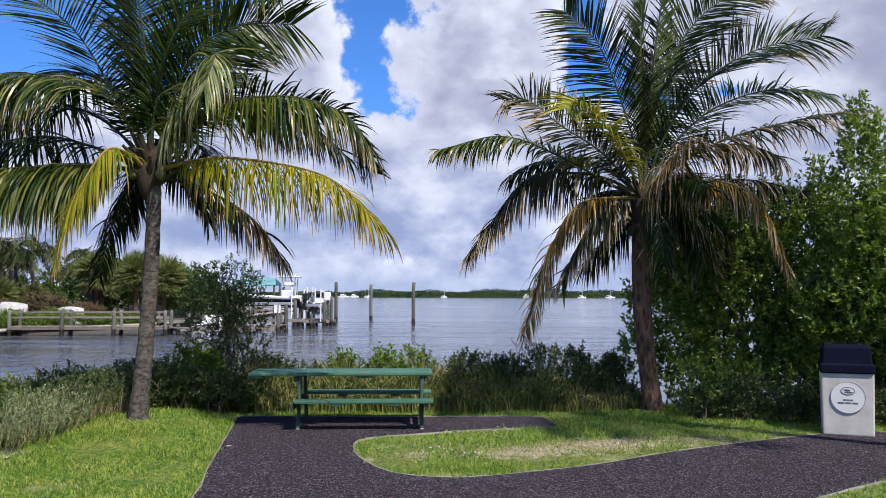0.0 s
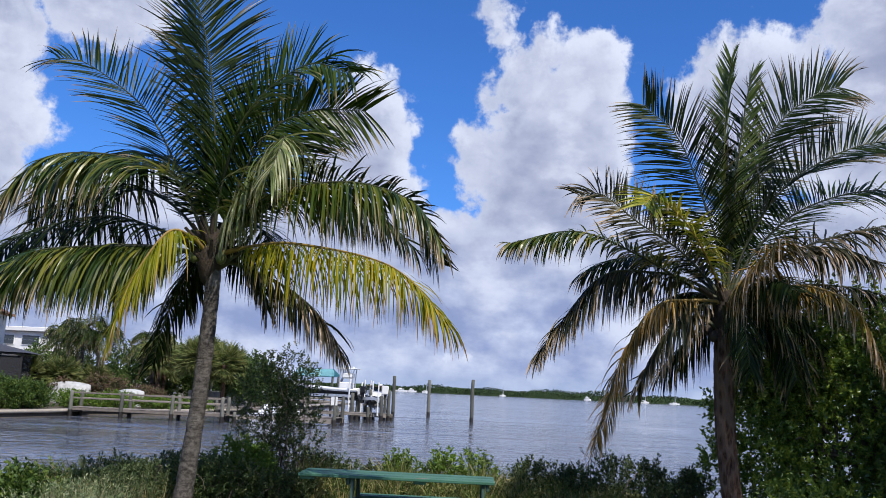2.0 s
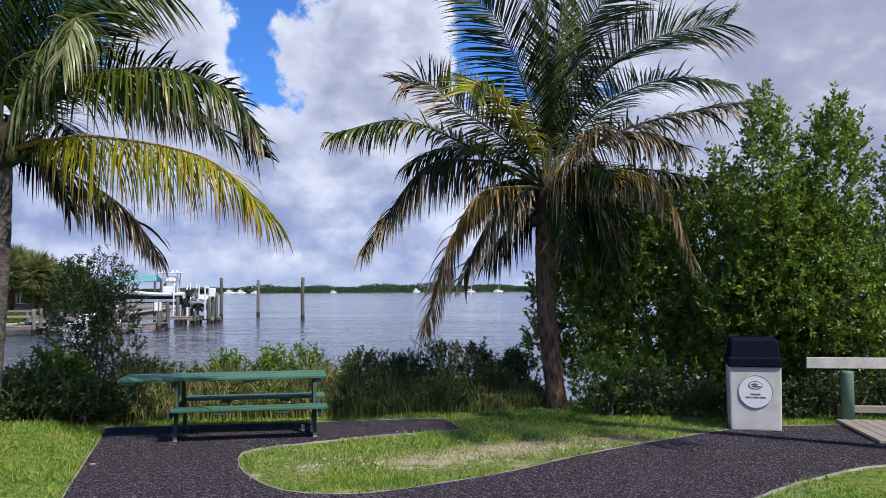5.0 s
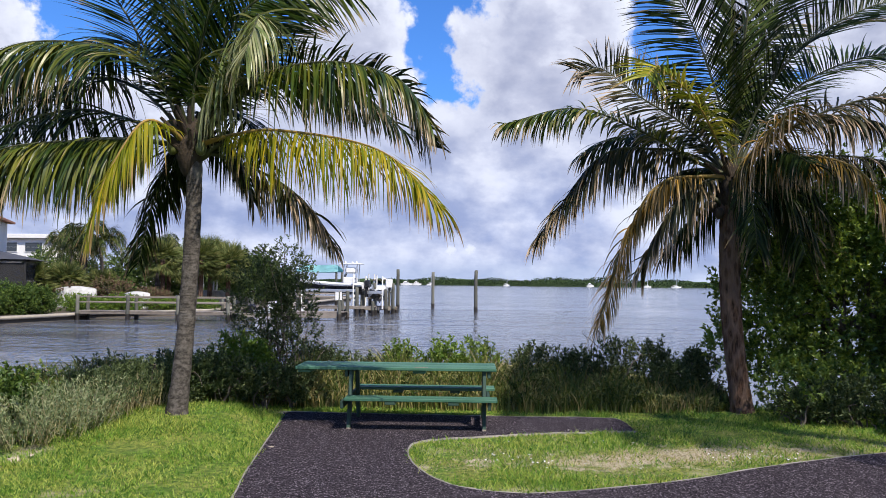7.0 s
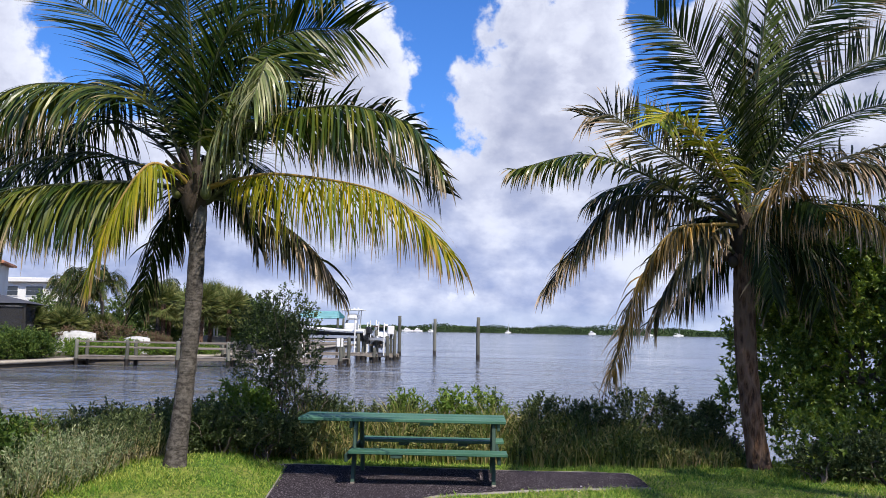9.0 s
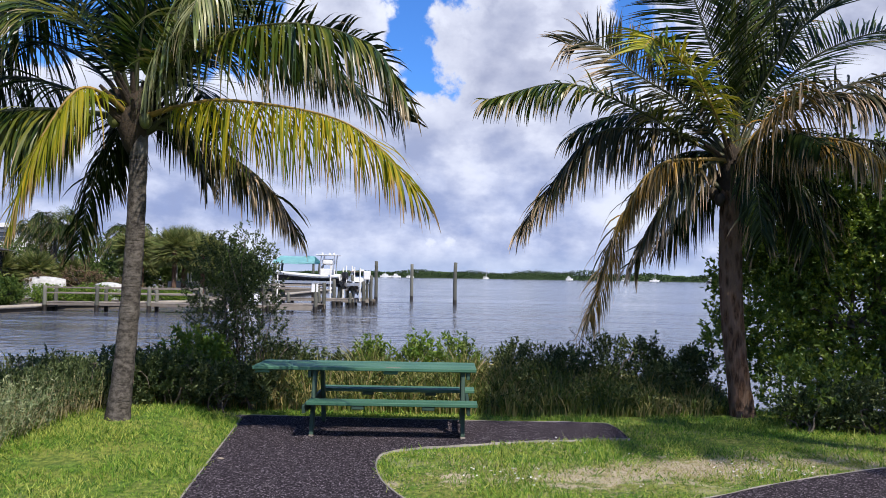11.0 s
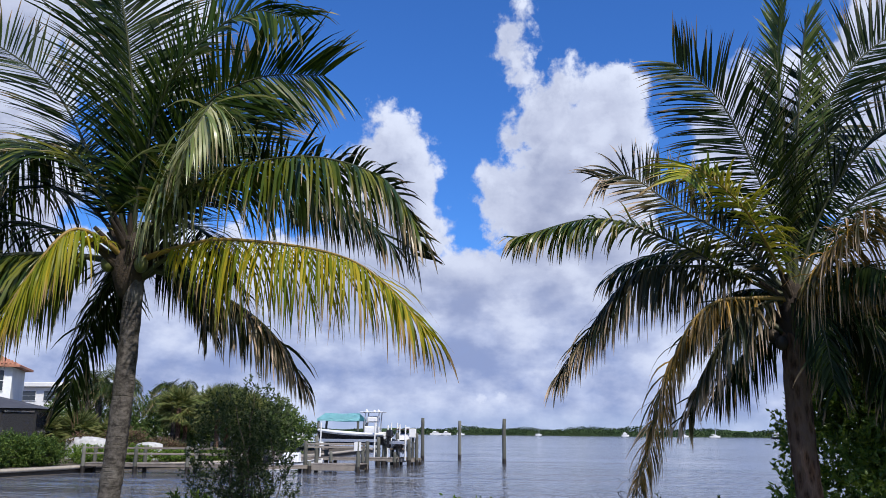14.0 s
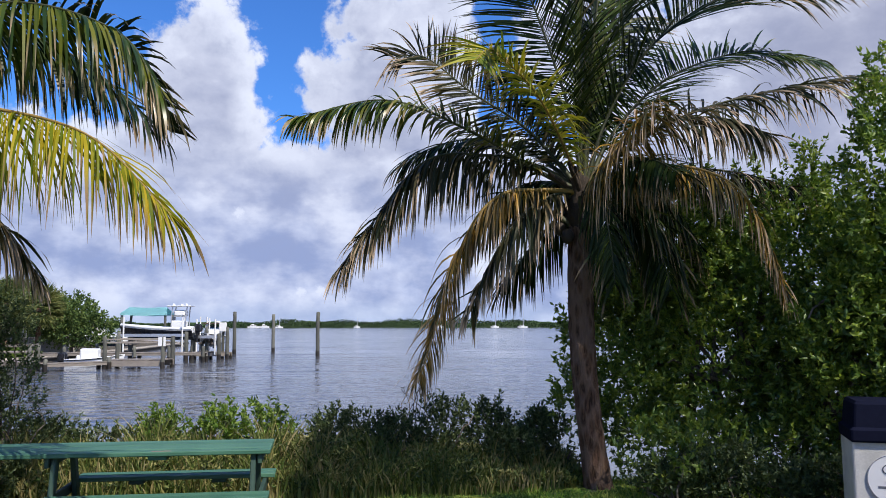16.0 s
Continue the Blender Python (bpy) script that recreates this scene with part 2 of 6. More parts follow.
def bark_fibre_build(n):
    p = coords(n)
    v = n.add("ShaderNodeTexVoronoi", {"Vector": n.scaled(p, (1.0, 1.0, 0.35)), "Scale": 13.0, "Randomness": 1.0})
    g = n.noise(n.scaled(p, (1.0, 1.0, 0.18)), 38.0, 6.0, 0.7, 0.5).outputs[0]
    col = n.mix(n.ramp(g, 0.3, 0.7), (0.020, 0.012, 0.008), (0.165, 0.092, 0.058))
    col = n.mix(n.ramp(v.outputs[0], 0.30, 0.65, 0.0, 0.6), col, (0.23, 0.155, 0.115))
    h = n.math("MULTIPLY_ADD", v.outputs[0], 0.9, n.math("MULTIPLY", g, 0.6))
    return surface(n, col, 0.92, 0.0, bump(n, h, 1.0, 0.06), 0.2)


def lid_build(n):
    a = n.noise(coords(n), 24.0, 4.0).outputs[0]
    return surface(n, n.mix(a, (0.004, 0.005, 0.014), (0.009, 0.011, 0.026)), 0.85, 0.0, bump(n, a, 0.2, 0.002), 0.05)


def glass_build(n):
    return surface(n, (0.03, 0.04, 0.05), 0.06, 0.0, None, 0.7)


def screen_build(n):
    p = n.noise(coords(n), 6.0, 3.0).outputs[0]
    b = surface(n, n.mix(p, (0.018, 0.019, 0.023), (0.035, 0.036, 0.042)), 0.7)
    return n.add("ShaderNodeMixShader", {0: 0.40, 1: b, 2: n.add("ShaderNodeBsdfTransparent")})


M = dict(
    cap=plain("seawall_cap", (0.36, 0.32, 0.27), 0.9, grain=3.0, vary=0.3, relief=0.5, depth=0.02), edge=plain("edging_concrete", (0.26, 0.24, 0.21), 0.9, grain=20.0, vary=0.3),
    asphalt=material("asphalt", asphalt_build), ground=material("ground", ground_build), water=material("water", water_build),
    bark_ring=material("bark_ring", bark_ring_build), bark_fibre=material("bark_fibre", bark_fibre_build),
    glass=material("glass", glass_build), screen=material("screen", screen_build),
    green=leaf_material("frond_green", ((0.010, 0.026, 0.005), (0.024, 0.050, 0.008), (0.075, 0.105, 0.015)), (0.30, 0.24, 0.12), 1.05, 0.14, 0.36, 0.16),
    # frond green about halved: shade within the crowns put into the leaf colour
    dark=leaf_material("frond_green_shaded", ((0.006, 0.014, 0.004), (0.013, 0.026, 0.006), (0.032, 0.048, 0.011)), (0.24, 0.17, 0.10), 1.0, 0.12, 0.36, 0.12),
    olive=leaf_material("frond_olive", ((0.020, 0.042, 0.006), (0.052, 0.082, 0.010), (0.16, 0.16, 0.020)), (0.34, 0.26, 0.16), 0.90, 0.20, 0.32, 0.34),
    yellow=leaf_material("frond_yellow", ((0.12, 0.165, 0.012), (0.27, 0.265, 0.016), (0.46, 0.34, 0.020)), (0.36, 0.24, 0.13), 0.88, 0.4, 0.45, 0.2),
    pale=leaf_material("frond_pale", ((0.13, 0.18, 0.05), (0.25, 0.27, 0.11), (0.40, 0.40, 0.22)), (0.34, 0.28, 0.18), 1.05, 0.2, 0.36, 0.45),
    brown=leaf_material("frond_withering", ((0.034, 0.038, 0.012), (0.180, 0.108, 0.028), (0.46, 0.26, 0.040)), (0.50, 0.36, 0.24), 0.74, 0.15, 0.5, 0.3, 1.1),
    ragged=leaf_material("frond_ragged", ((0.016, 0.024, 0.010), (0.045, 0.045, 0.020), (0.13, 0.095, 0.045)), (0.46, 0.34, 0.24), 0.80, 0.14, 0.45, 0.2, 1.3),
    fresh=leaf_material("frond_fresh", ((0.05, 0.09, 0.02), (0.09, 0.13, 0.03), (0.16, 0.19, 0.05)), (0.30, 0.24, 0.10), 1.3),
    rachis=plain("rachis", (0.040, 0.046, 0.016), 0.6, grain=30.0), rachis_old=plain("rachis_old", (0.25, 0.16, 0.035), 0.6, grain=30.0),
    fibre=plain("palm_fibre", (0.040, 0.028, 0.019), 0.95, grain=26.0, vary=0.5, relief=0.8, depth=0.02),
    nut=plain("coconut_husk", (0.10, 0.11, 0.03), 0.5, grain=9.0), nut_old=plain("coconut_old", (0.035, 0.026, 0.018), 0.8, grain=9.0),
    mangrove=leaf_material("mangrove_leaf", ((0.070, 0.135, 0.028), (0.135, 0.215, 0.042), (0.27, 0.34, 0.06)), None, 0.7, 0.45, 0.34, 0.55),
    shrub=leaf_material("shrub_leaf", ((0.030, 0.052, 0.020), (0.060, 0.092, 0.034), (0.13, 0.16, 0.065)), None, 0.7, 0.25, 0.5),
    bright=leaf_material("bright_leaf", ((0.07, 0.14, 0.02), (0.12, 0.20, 0.03), (0.20, 0.27, 0.05)), None, 0.7, 0.3, 0.4),
    broad=leaf_material("broad_leaf", ((0.045, 0.095, 0.014), (0.10, 0.16, 0.022), (0.22, 0.26, 0.05)), None, 0.7, 0.3, 0.38, 0.4),
    hedge=leaf_material("hedge_leaf", ((0.028, 0.064, 0.014), (0.06, 0.11, 0.020), (0.13, 0.18, 0.035)), None, 0.7, 0.2, 0.5),
    weed=leaf_material("weed_leaf", ((0.06, 0.10, 0.022), (0.14, 0.18, 0.042), (0.30, 0.28, 0.11)), None, 0.7, 0.25, 0.6),
    silver=leaf_material("silver_leaf", ((0.10, 0.15, 0.065), (0.19, 0.24, 0.115), (0.34, 0.37, 0.22)), None, 0.7, 0.2, 0.7),
    reed=leaf_material("reed", ((0.065, 0.105, 0.022), (0.14, 0.175, 0.04), (0.33, 0.27, 0.12)), (0.36, 0.29, 0.17), 0.9, 0.3, 0.6),
    lawn=leaf_material("lawn_blade", ((0.050, 0.135, 0.016), (0.17, 0.32, 0.036), (0.42, 0.46, 0.11)), (0.34, 0.31, 0.12), 1.2, 0.34, 0.6, 0.3, 2.0),
    straw=leaf_material("straw", ((0.34, 0.29, 0.18), (0.48, 0.42, 0.27), (0.26, 0.24, 0.09)), None, 0.9, 0.2, 0.8, 0.2),
    cover=plain("boat_cover", (0.50, 0.50, 0.49), 0.8, grain=3.0, vary=0.3, relief=0.6, depth=0.04),
    # the board's green about halved: shade under top and seats put into the colour
    table_shaded=wood("green_stained_shaded", (0.012, 0.035, 0.024), (0.032, 0.075, 0.052), 0.7, (14, 14, 0.8)),
    wet=plain("wet_timber", (0.022, 0.018, 0.014), 0.5, grain=12.0, vary=0.4),
    twig=plain("twig", (0.13, 0.105, 0.085), 0.9, grain=30.0, vary=0.35), 
    table=wood("green_stained_board", (0.022, 0.090, 0.055), (0.070, 0.180, 0.115), 0.6, (0.8, 16.0, 16.0)),
    dock=wood("weathered_timber", (0.12, 0.10, 0.083), (0.29, 0.255, 0.22)), pile=wood("treated_pile", (0.060, 0.062, 0.052), (0.16, 0.16, 0.135), 0.85, (14, 14, 0.6)),
    canopy=plain("brown_canvas", (0.10, 0.06, 0.05), 0.8, grain=8.0), post_green=wood("green_post", (0.06, 0.13, 0.085), (0.12, 0.21, 0.14), 0.7, (14, 14, 0.6)),
    concrete=plain("concrete", (0.46, 0.44, 0.41), 0.9, grain=40.0, vary=0.2, relief=0.5), seawall=plain("seawall_concrete", (0.09, 0.075, 0.058), 0.9, grain=3.0, vary=0.35, relief=0.5, depth=0.03),
    binstone=plain("cast_concrete", (0.50, 0.49, 0.47), 0.85, grain=60.0, vary=0.12, relief=0.5), lid=material("navy_lid", lid_build),
    white=plain("white_paint", (0.80, 0.80, 0.79), 0.45, grain=4.0, vary=0.06), gel=plain("white_gelcoat", (0.82, 0.83, 0.84), 0.2, grain=3.0, vary=0.05, relief=0.02),
    badge=plain("badge_white", (0.66, 0.66, 0.68), 0.5, grain=6.0, vary=0.04), ink=plain("badge_ink", (0.10, 0.11, 0.14), 0.6, grain=30.0),
    black=plain("black_hull", (0.012, 0.012, 0.015), 0.3, grain=4.0), metal=plain("aluminium", (0.72, 0.73, 0.75), 0.35, 0.9, grain=20.0, vary=0.08),
    teal=plain("teal_canvas", (0.30, 0.62, 0.65), 0.7, grain=3.0, vary=0.1), wall=plain("pale_stucco", (0.78, 0.80, 0.80), 0.9, grain=5.0, vary=0.07, relief=0.4),
    tile=plain("clay_tile", (0.46, 0.21, 0.13), 0.8, grain=2.0, vary=0.3, relief=0.5, depth=0.03), cage_roof=plain("screen_roof", (0.055, 0.058, 0.072), 0.8, grain=2.0, vary=0.2),
    bronze=plain("dark_bronze", (0.04, 0.038, 0.036), 0.5, 0.4, grain=20.0), rock=plain("shore_rock", (0.40, 0.34, 0.26), 0.95, grain=14.0, vary=0.45, relief=0.8, depth=0.03),
    dead=leaf_material("dead_leaf", ((0.12, 0.075, 0.05), (0.19, 0.12, 0.085), (0.11, 0.12, 0.05)), None, 0.9, 0.15, 0.8),
    far=leaf_material("far_leaf", ((0.040, 0.080, 0.022), (0.08, 0.135, 0.035), (0.15, 0.20, 0.055)), None, 0.9, 0.2, 0.7),
    palmetto=leaf_material("palmetto_leaf", ((0.07, 0.10, 0.03), (0.13, 0.165, 0.05), (0.24, 0.24, 0.09)), None, 0.9, 0.2, 0.6),
    lime=leaf_material("frond_lime", ((0.11, 0.16, 0.015), (0.22, 0.25, 0.022), (0.42, 0.36, 0.035)), (0.30, 0.20, 0.09), 1.0),
    haze=leaf_material("far_wood_leaf", ((0.026, 0.052, 0.024), (0.045, 0.080, 0.034), (0.065, 0.10, 0.042)), None, 0.9, 0.2, 0.8, 0.15, 0.02),
)


# ---- building helpers ----
rng = np.random.default_rng(7)


def fast_mesh(name, verts, faces, mat, uv=None, smooth=False):
    """A mesh from arrays: verts (n, 3), faces (m, 3) or (m, 4), uv (n, 2)."""
    me = bpy.data.meshes.new(name)
    verts, faces = np.asarray(verts, np.float32), np.asarray(faces, np.int32)
    k = faces.shape[1]
    me.vertices.add(len(verts)), me.loops.add(faces.size), me.polygons.add(len(faces))
    me.vertices.foreach_set("co", verts.ravel())
    me.loops.foreach_set("vertex_index", faces.ravel())
    me.polygons.foreach_set("loop_start", np.arange(len(faces), dtype=np.int32) * k)
    if uv is not None:
        me.uv_layers.new(name="along").data.foreach_set("uv", np.asarray(uv, np.float32)[faces.ravel()].ravel())
    if smooth:
        me.polygons.foreach_set("use_smooth", np.ones(len(faces), bool))
    me.update(calc_edges=True)
    me.materials.append(mat)
    return me


def empty(name, at=(0, 0, 0), turn=0.0, label="", category="", group="", kind=""):
    ob = new(name)
    ob.empty_display_size = 0.1
    ob.matrix_world = pose(*at, 0, 0, turn)
    return tagged(ob, label, category, group, kind)


def child(name, mesh, parent=None, label="", m=None):
    ob = new(name, mesh)
    if parent is not None:
        ob.parent = parent
    if m is not None:
        ob.matrix_basis = m
    return tagged(ob, label)


def part(name, bm, mat, parent=None, label="", m=None, smooth=False):
    me = bpy.data.meshes.new(name)
    bmesh.ops.recalc_face_normals(bm, faces=bm.faces)
    bm.to_mesh(me)
    bm.free()
    me.materials.append(mat)
    if smooth:
        me.polygons.foreach_set("use_smooth", np.ones(len(me.polygons), bool))
    return child(name, me, parent, label, m)


def box(bm, size, at=(0, 0, 0), turn=(0, 0, 0), bevel=0.0):
    """Adds a box with eased edges."""
    made = bmesh.ops.create_cube(bm, size=1.0)["verts"]
    bmesh.ops.scale(bm, vec=size, verts=made)
    if bevel:
        edges = list({e for v in made for e in v.link_edges})
        out = bmesh.ops.bevel(bm, geom=edges, offset=bevel, segments=1, affect="EDGES", profile=0.5)
        made = list({v for f in out["faces"] for v in f.verts})
    bmesh.ops.transform(bm, matrix=pose(*at, *turn), verts=made)
    return made


def boxed(name, size, mat, parent, at=(0, 0, 0), turn=(0, 0, 0), bevel=0.01, label=""):
    bm = bmesh.new()
    box(bm, size, (0, 0, 0), (0, 0, 0), bevel)
    return part(name, bm, mat, parent, label, pose(*at, *turn))


def tube_arrays(points, radii, sides=8, cap=True):
    """Verts and quads of a tube along points."""
    P = np.asarray(points, float)
    R = np.asarray(radii, float)
    T = np.gradient(P, axis=0)
    T /= np.linalg.norm(T, axis=1)[:, None] + 1e-9
    ref = np.array((0.31, 0.95, 0.05)) if abs(T[:, 1]).mean() < 0.8 else np.array((1.0, 0.1, 0.0))
    A = np.cross(T, ref)
    A /= np.linalg.norm(A, axis=1)[:, None] + 1e-9
    B = np.cross(T, A)
    a = np.linspace(0, 2 * np.pi, sides, endpoint=False)
    V = P[:, None] + R[:, None, None] * (np.cos(a)[None, :, None] * A[:, None] + np.sin(a)[None, :, None] * B[:, None])
    n = len(P)
    i, j = np.meshgrid(np.arange(n - 1), np.arange(sides), indexing="ij")
    k = (j + 1) % sides
    F = np.stack([i * sides + j, i * sides + k, (i + 1) * sides + k, (i + 1) * sides + j], -1).reshape(-1, 4)
    return V.reshape(-1, 3), F


class Bag:
    """Gathers arrays of several pieces into one mesh."""

    def __init__(self):
        self.v, self.f, self.u, self.count = [], [], [], 0

    def add(self, v, f, uv=None):
        self.v.append(v), self.f.append(f + self.count)
        self.u.append(np.zeros((len(v), 2)) if uv is None else uv)
        self.count += len(v)

    def mesh(self, name, mat, smooth=False):
        return fast_mesh(name, np.concatenate(self.v), np.concatenate(self.f), mat, np.concatenate(self.u), smooth)


def unit(a):
    return a / (np.linalg.norm(a, axis=-1, keepdims=True) + 1e-9)


def kites(P, D, L, W, gen, lift=0.25):
    """Small folded leaves at P along D: two triangles each, creased along the midrib."""
    n = len(P)
    D = unit(D)
    side = unit(np.cross(D, unit(gen.normal(size=(n, 3)))))
    up = np.cross(side, D)
    L, W = np.broadcast_to(L, n)[:, None], np.broadcast_to(W, n)[:, None]
    a, c = P, P + D * L
    mid = P + D * L * 0.45 + up * W * lift
    V = np.stack([a, mid - side * W * 0.5, c, mid + side * W * 0.5], 1).reshape(-1, 3)
    i = np.arange(n)[:, None] * 4
    F = np.concatenate([i + np.array([0, 1, 2]), i + np.array([0, 2, 3])], 1).reshape(-1, 3)
    uv = np.tile(np.array([[0, 0], [0.45, 0], [1, 0], [0.45, 0]], float), (n, 1))
    return V, F, uv


def curve3(a, b, c, n):
    """A bow from a by b (halfway) to c."""
    a, b, c = (np.asarray(p, float) for p in (a, b, c))
    q = 2 * b - 0.5 * (a + c)
    u = np.linspace(0, 1, n)[:, None]
    return (1 - u) ** 2 * a + 2 * u * (1 - u) * q + u * u * c


def bowed(points, n):
    """A smooth line through the points, in n even steps."""
    C = np.array(smooth_line(points, 12), float)
    run = np.concatenate([[0], np.cumsum(np.linalg.norm(np.diff(C, axis=0), axis=1))])
    return np.stack([np.interp(np.linspace(0, run[-1], n), run, C[:, k]) for k in range(3)], 1)


def smooth_line(points, per=6):
    """A rounded line through points of the plan."""
    P = np.asarray(points, float)
    Q = np.concatenate([[2 * P[0] - P[1]], P, [2 * P[-1] - P[-2]]])
    out = []
    for i in range(1, len(Q) - 2):
        for u in np.linspace(0, 1, per, endpoint=False):
            p0, p1, p2, p3 = Q[i - 1:i + 3]
            out.append(0.5 * (2 * p1 + (p2 - p0) * u + (2 * p0 - 5 * p1 + 4 * p2 - p3) * u * u + (3 * p1 - p0 - 3 * p2 + p3) * u ** 3))
    out.append(P[-1])
    return np.array(out)


def inside(x, y, poly):
    """Which of the points lie inside a closed outline."""
    px, py = poly[:, 0], poly[:, 1]
    qx, qy = np.roll(px, -1), np.roll(py, -1)
    hit = np.zeros(len(x), bool)
    for a, b, c, d in zip(px, py, qx, qy):
        if b != d:
            hit ^= ((b > y) != (d > y)) & (x < (c - a) * (y - b) / (d - b) + a)
    return hit


# ---- ground, water, path ----
WATER = -0.8
SHORE = smooth_line([(-400, -160), (-60, -20), (-22, 3.0), (-12, 7.5), (-8.2, 9.6), (-6.2, 12.2), (-4.6, 14.2), (-1, 14.7), (3, 14.9), (7, 15.4), (12, 14.6), (22, 13), (60, 11), (400, -60)], 5)


# the left rim of the asphalt, from which the lawn rises to the palm
EDGE_Y, EDGE_X = (5.0, 7.7, 9.0, 11.8, 13.0), (-1.75, -2.03, -2.3, -2.84, -3.10)


def shore_y(x):
    return np.interp(x, SHORE[:, 0], SHORE[:, 1])


def ground_z(x, y):
    d = y - shore_y(x)
    z = -1.9 * np.clip((d + 0.9) / 2.6, 0, 1) ** 1.3
    rim_x = np.interp(y, EDGE_Y, EDGE_X)
    z = z + 0.22 * np.exp(-((x + 4.0) ** 2 / 1.1 + (y - 11.4) ** 2 / 2.2)) * np.clip((rim_x - x - 0.05) / 0.6, 0, 1)
    return z + 0.05 * np.exp(-((x - 3.3) ** 2 / 2 + (y - 13.9) ** 2 / 0.8))


def build_ground():
    gx = np.unique(np.concatenate([np.linspace(-12, 12, 121), np.linspace(-60, 60, 49), [-4000, -1500, -600, -300, -120, 120, 300, 600, 1500, 4000]]))
    gy = np.unique(np.concatenate([np.linspace(4, 18, 71), np.linspace(-20, 40, 31), [-3000, -1200, -500, -200, -80, 80, 200, 500, 1200, 4500]]))
    X, Y = np.meshgrid(gx, gy)
    Z = ground_z(X, Y) + np.where((X > -2.9) & (X < 6) & (Y < 13.2), 0, 0.012 * np.sin(3.1 * X) * np.sin(2.7 * Y + 1))
    i, j = np.meshgrid(np.arange(len(gy) - 1), np.arange(len(gx) - 1), indexing="ij")
    w = len(gx)
    F = np.stack([i * w + j, i * w + j + 1, (i + 1) * w + j + 1, (i + 1) * w + j], -1).reshape(-1, 4)
    ob = new("ground", fast_mesh("ground", np.stack([X, Y, Z], -1).reshape(-1, 3), F, M["ground"], None, True))
    tagged(ob, "mown grass bank with worn sandy patches, falling to the water", "ground", kind="structure")
    v = [(-4000, -4000, WATER), (4000, -4000, WATER), (4000, 4500, WATER), (-4000, 4500, WATER)]
    ob = new("water", fast_mesh("water", v, [(0, 1, 2, 3)], M["water"]))
    tagged(ob, "wide grey-lavender bay, lightly rippled with calm streaks", "water", kind="structure")


build_ground()

ISLAND = smooth_line([(1.6, 11.80), (0.46, 11.46), (-0.09, 11.20), (-0.66, 10.92), (-0.95, 10.6), (-0.92, 10.0), (-0.72, 9.35), (-0.36, 8.76), (0.12, 8.54), (0.62, 8.63), (1.72, 9.22), (2.6, 9.92), (3.56, 10.56), (4.60, 11.18)], 5)
LEFT_EDGE = smooth_line([(-1.3, -14), (-1.45, -2), (-1.75, 5), (-2.03, 7.7), (-2.3, 9.0), (-2.84, 11.8), (-2.98, 12.42)], 5)
BACK_EDGE = smooth_line([(-2.98, 12.42), (-2.86, 12.58), (-0.3, 12.66), (1.2, 12.78), (1.5, 12.62), (1.6, 11.80)], 4)
RIGHT_TOP = smooth_line([(4.60, 11.18), (5.3, 11.50), (6.4, 11.5), (8.0, 11.25), (14, 10.5)], 4)
RIGHT_LOW = smooth_line([(14, 8.6), (8.0, 9.3), (5.6, 9.1), (4.6, 8.64), (4.05, 8.28), (3.40, 7.72), (2.85, 7.0), (2.5, 5.8), (2.3, 3), (2.2, -14)], 5)
PATH_OUTLINE = np.concatenate([LEFT_EDGE[:-1], BACK_EDGE[:-1], ISLAND[:-1], RIGHT_TOP, RIGHT_LOW])


def flat_slab(name, outline, z, thick, mat):
    bm = bmesh.new()
    top = bm.faces.new([bm.verts.new((x, y, z)) for x, y in outline])
    bmesh.ops.triangulate(bm, faces=[top])
    side = bmesh.ops.extrude_face_region(bm, geom=bm.faces[:])
    bmesh.ops.translate(bm, vec=(0, 0, -thick), verts=[v for v in side["geom"] if isinstance(v, bmesh.types.BMVert)])
    return part(name, bm, mat)


tagged(flat_slab("path", PATH_OUTLINE, 0.018, 0.12, M["asphalt"]), "dark coarse-grained asphalt path widening into a picnic pad", "path", kind="structure")


def edging(name, line, parent):
    """A thin pale rim along the asphalt, a little uneven in height."""
    P = np.asarray(line)
    T = unit(np.gradient(P, axis=0))
    N = np.stack([-T[:, 1], T[:, 0]], 1)
    h = 0.0215 + 0.0035 * np.sin(np.arange(len(P)) * 1.9)
    rows = [(-0.009, 0.0), (-0.007, 1.0), (0.007, 1.0), (0.009, 0.0)]
    V = np.concatenate([np.stack([P[:, 0] + N[:, 0] * o, P[:, 1] + N[:, 1] * o, h * k - 0.02 * (1 - k)], 1) for o, k in rows])
    n = len(P)
    F = np.concatenate([np.stack([np.arange(n - 1) + a * n, np.arange(1, n) + a * n, np.arange(1, n) + (a + 1) * n, np.arange(n - 1) + (a + 1) * n], 1) for a in range(3)])
    return child(name, fast_mesh(name, V, F, M["edge"]), parent)


rim = empty("path_trim", label="thin pale concrete edging along the asphalt path", category="edging", kind="structure")
edging("edging", ISLAND, rim), edging("edging", BACK_EDGE[:-4], rim), edging("edging", LEFT_EDGE[12:], rim), edging("edging", RIGHT_LOW, rim), edging("edging", RIGHT_TOP, rim)


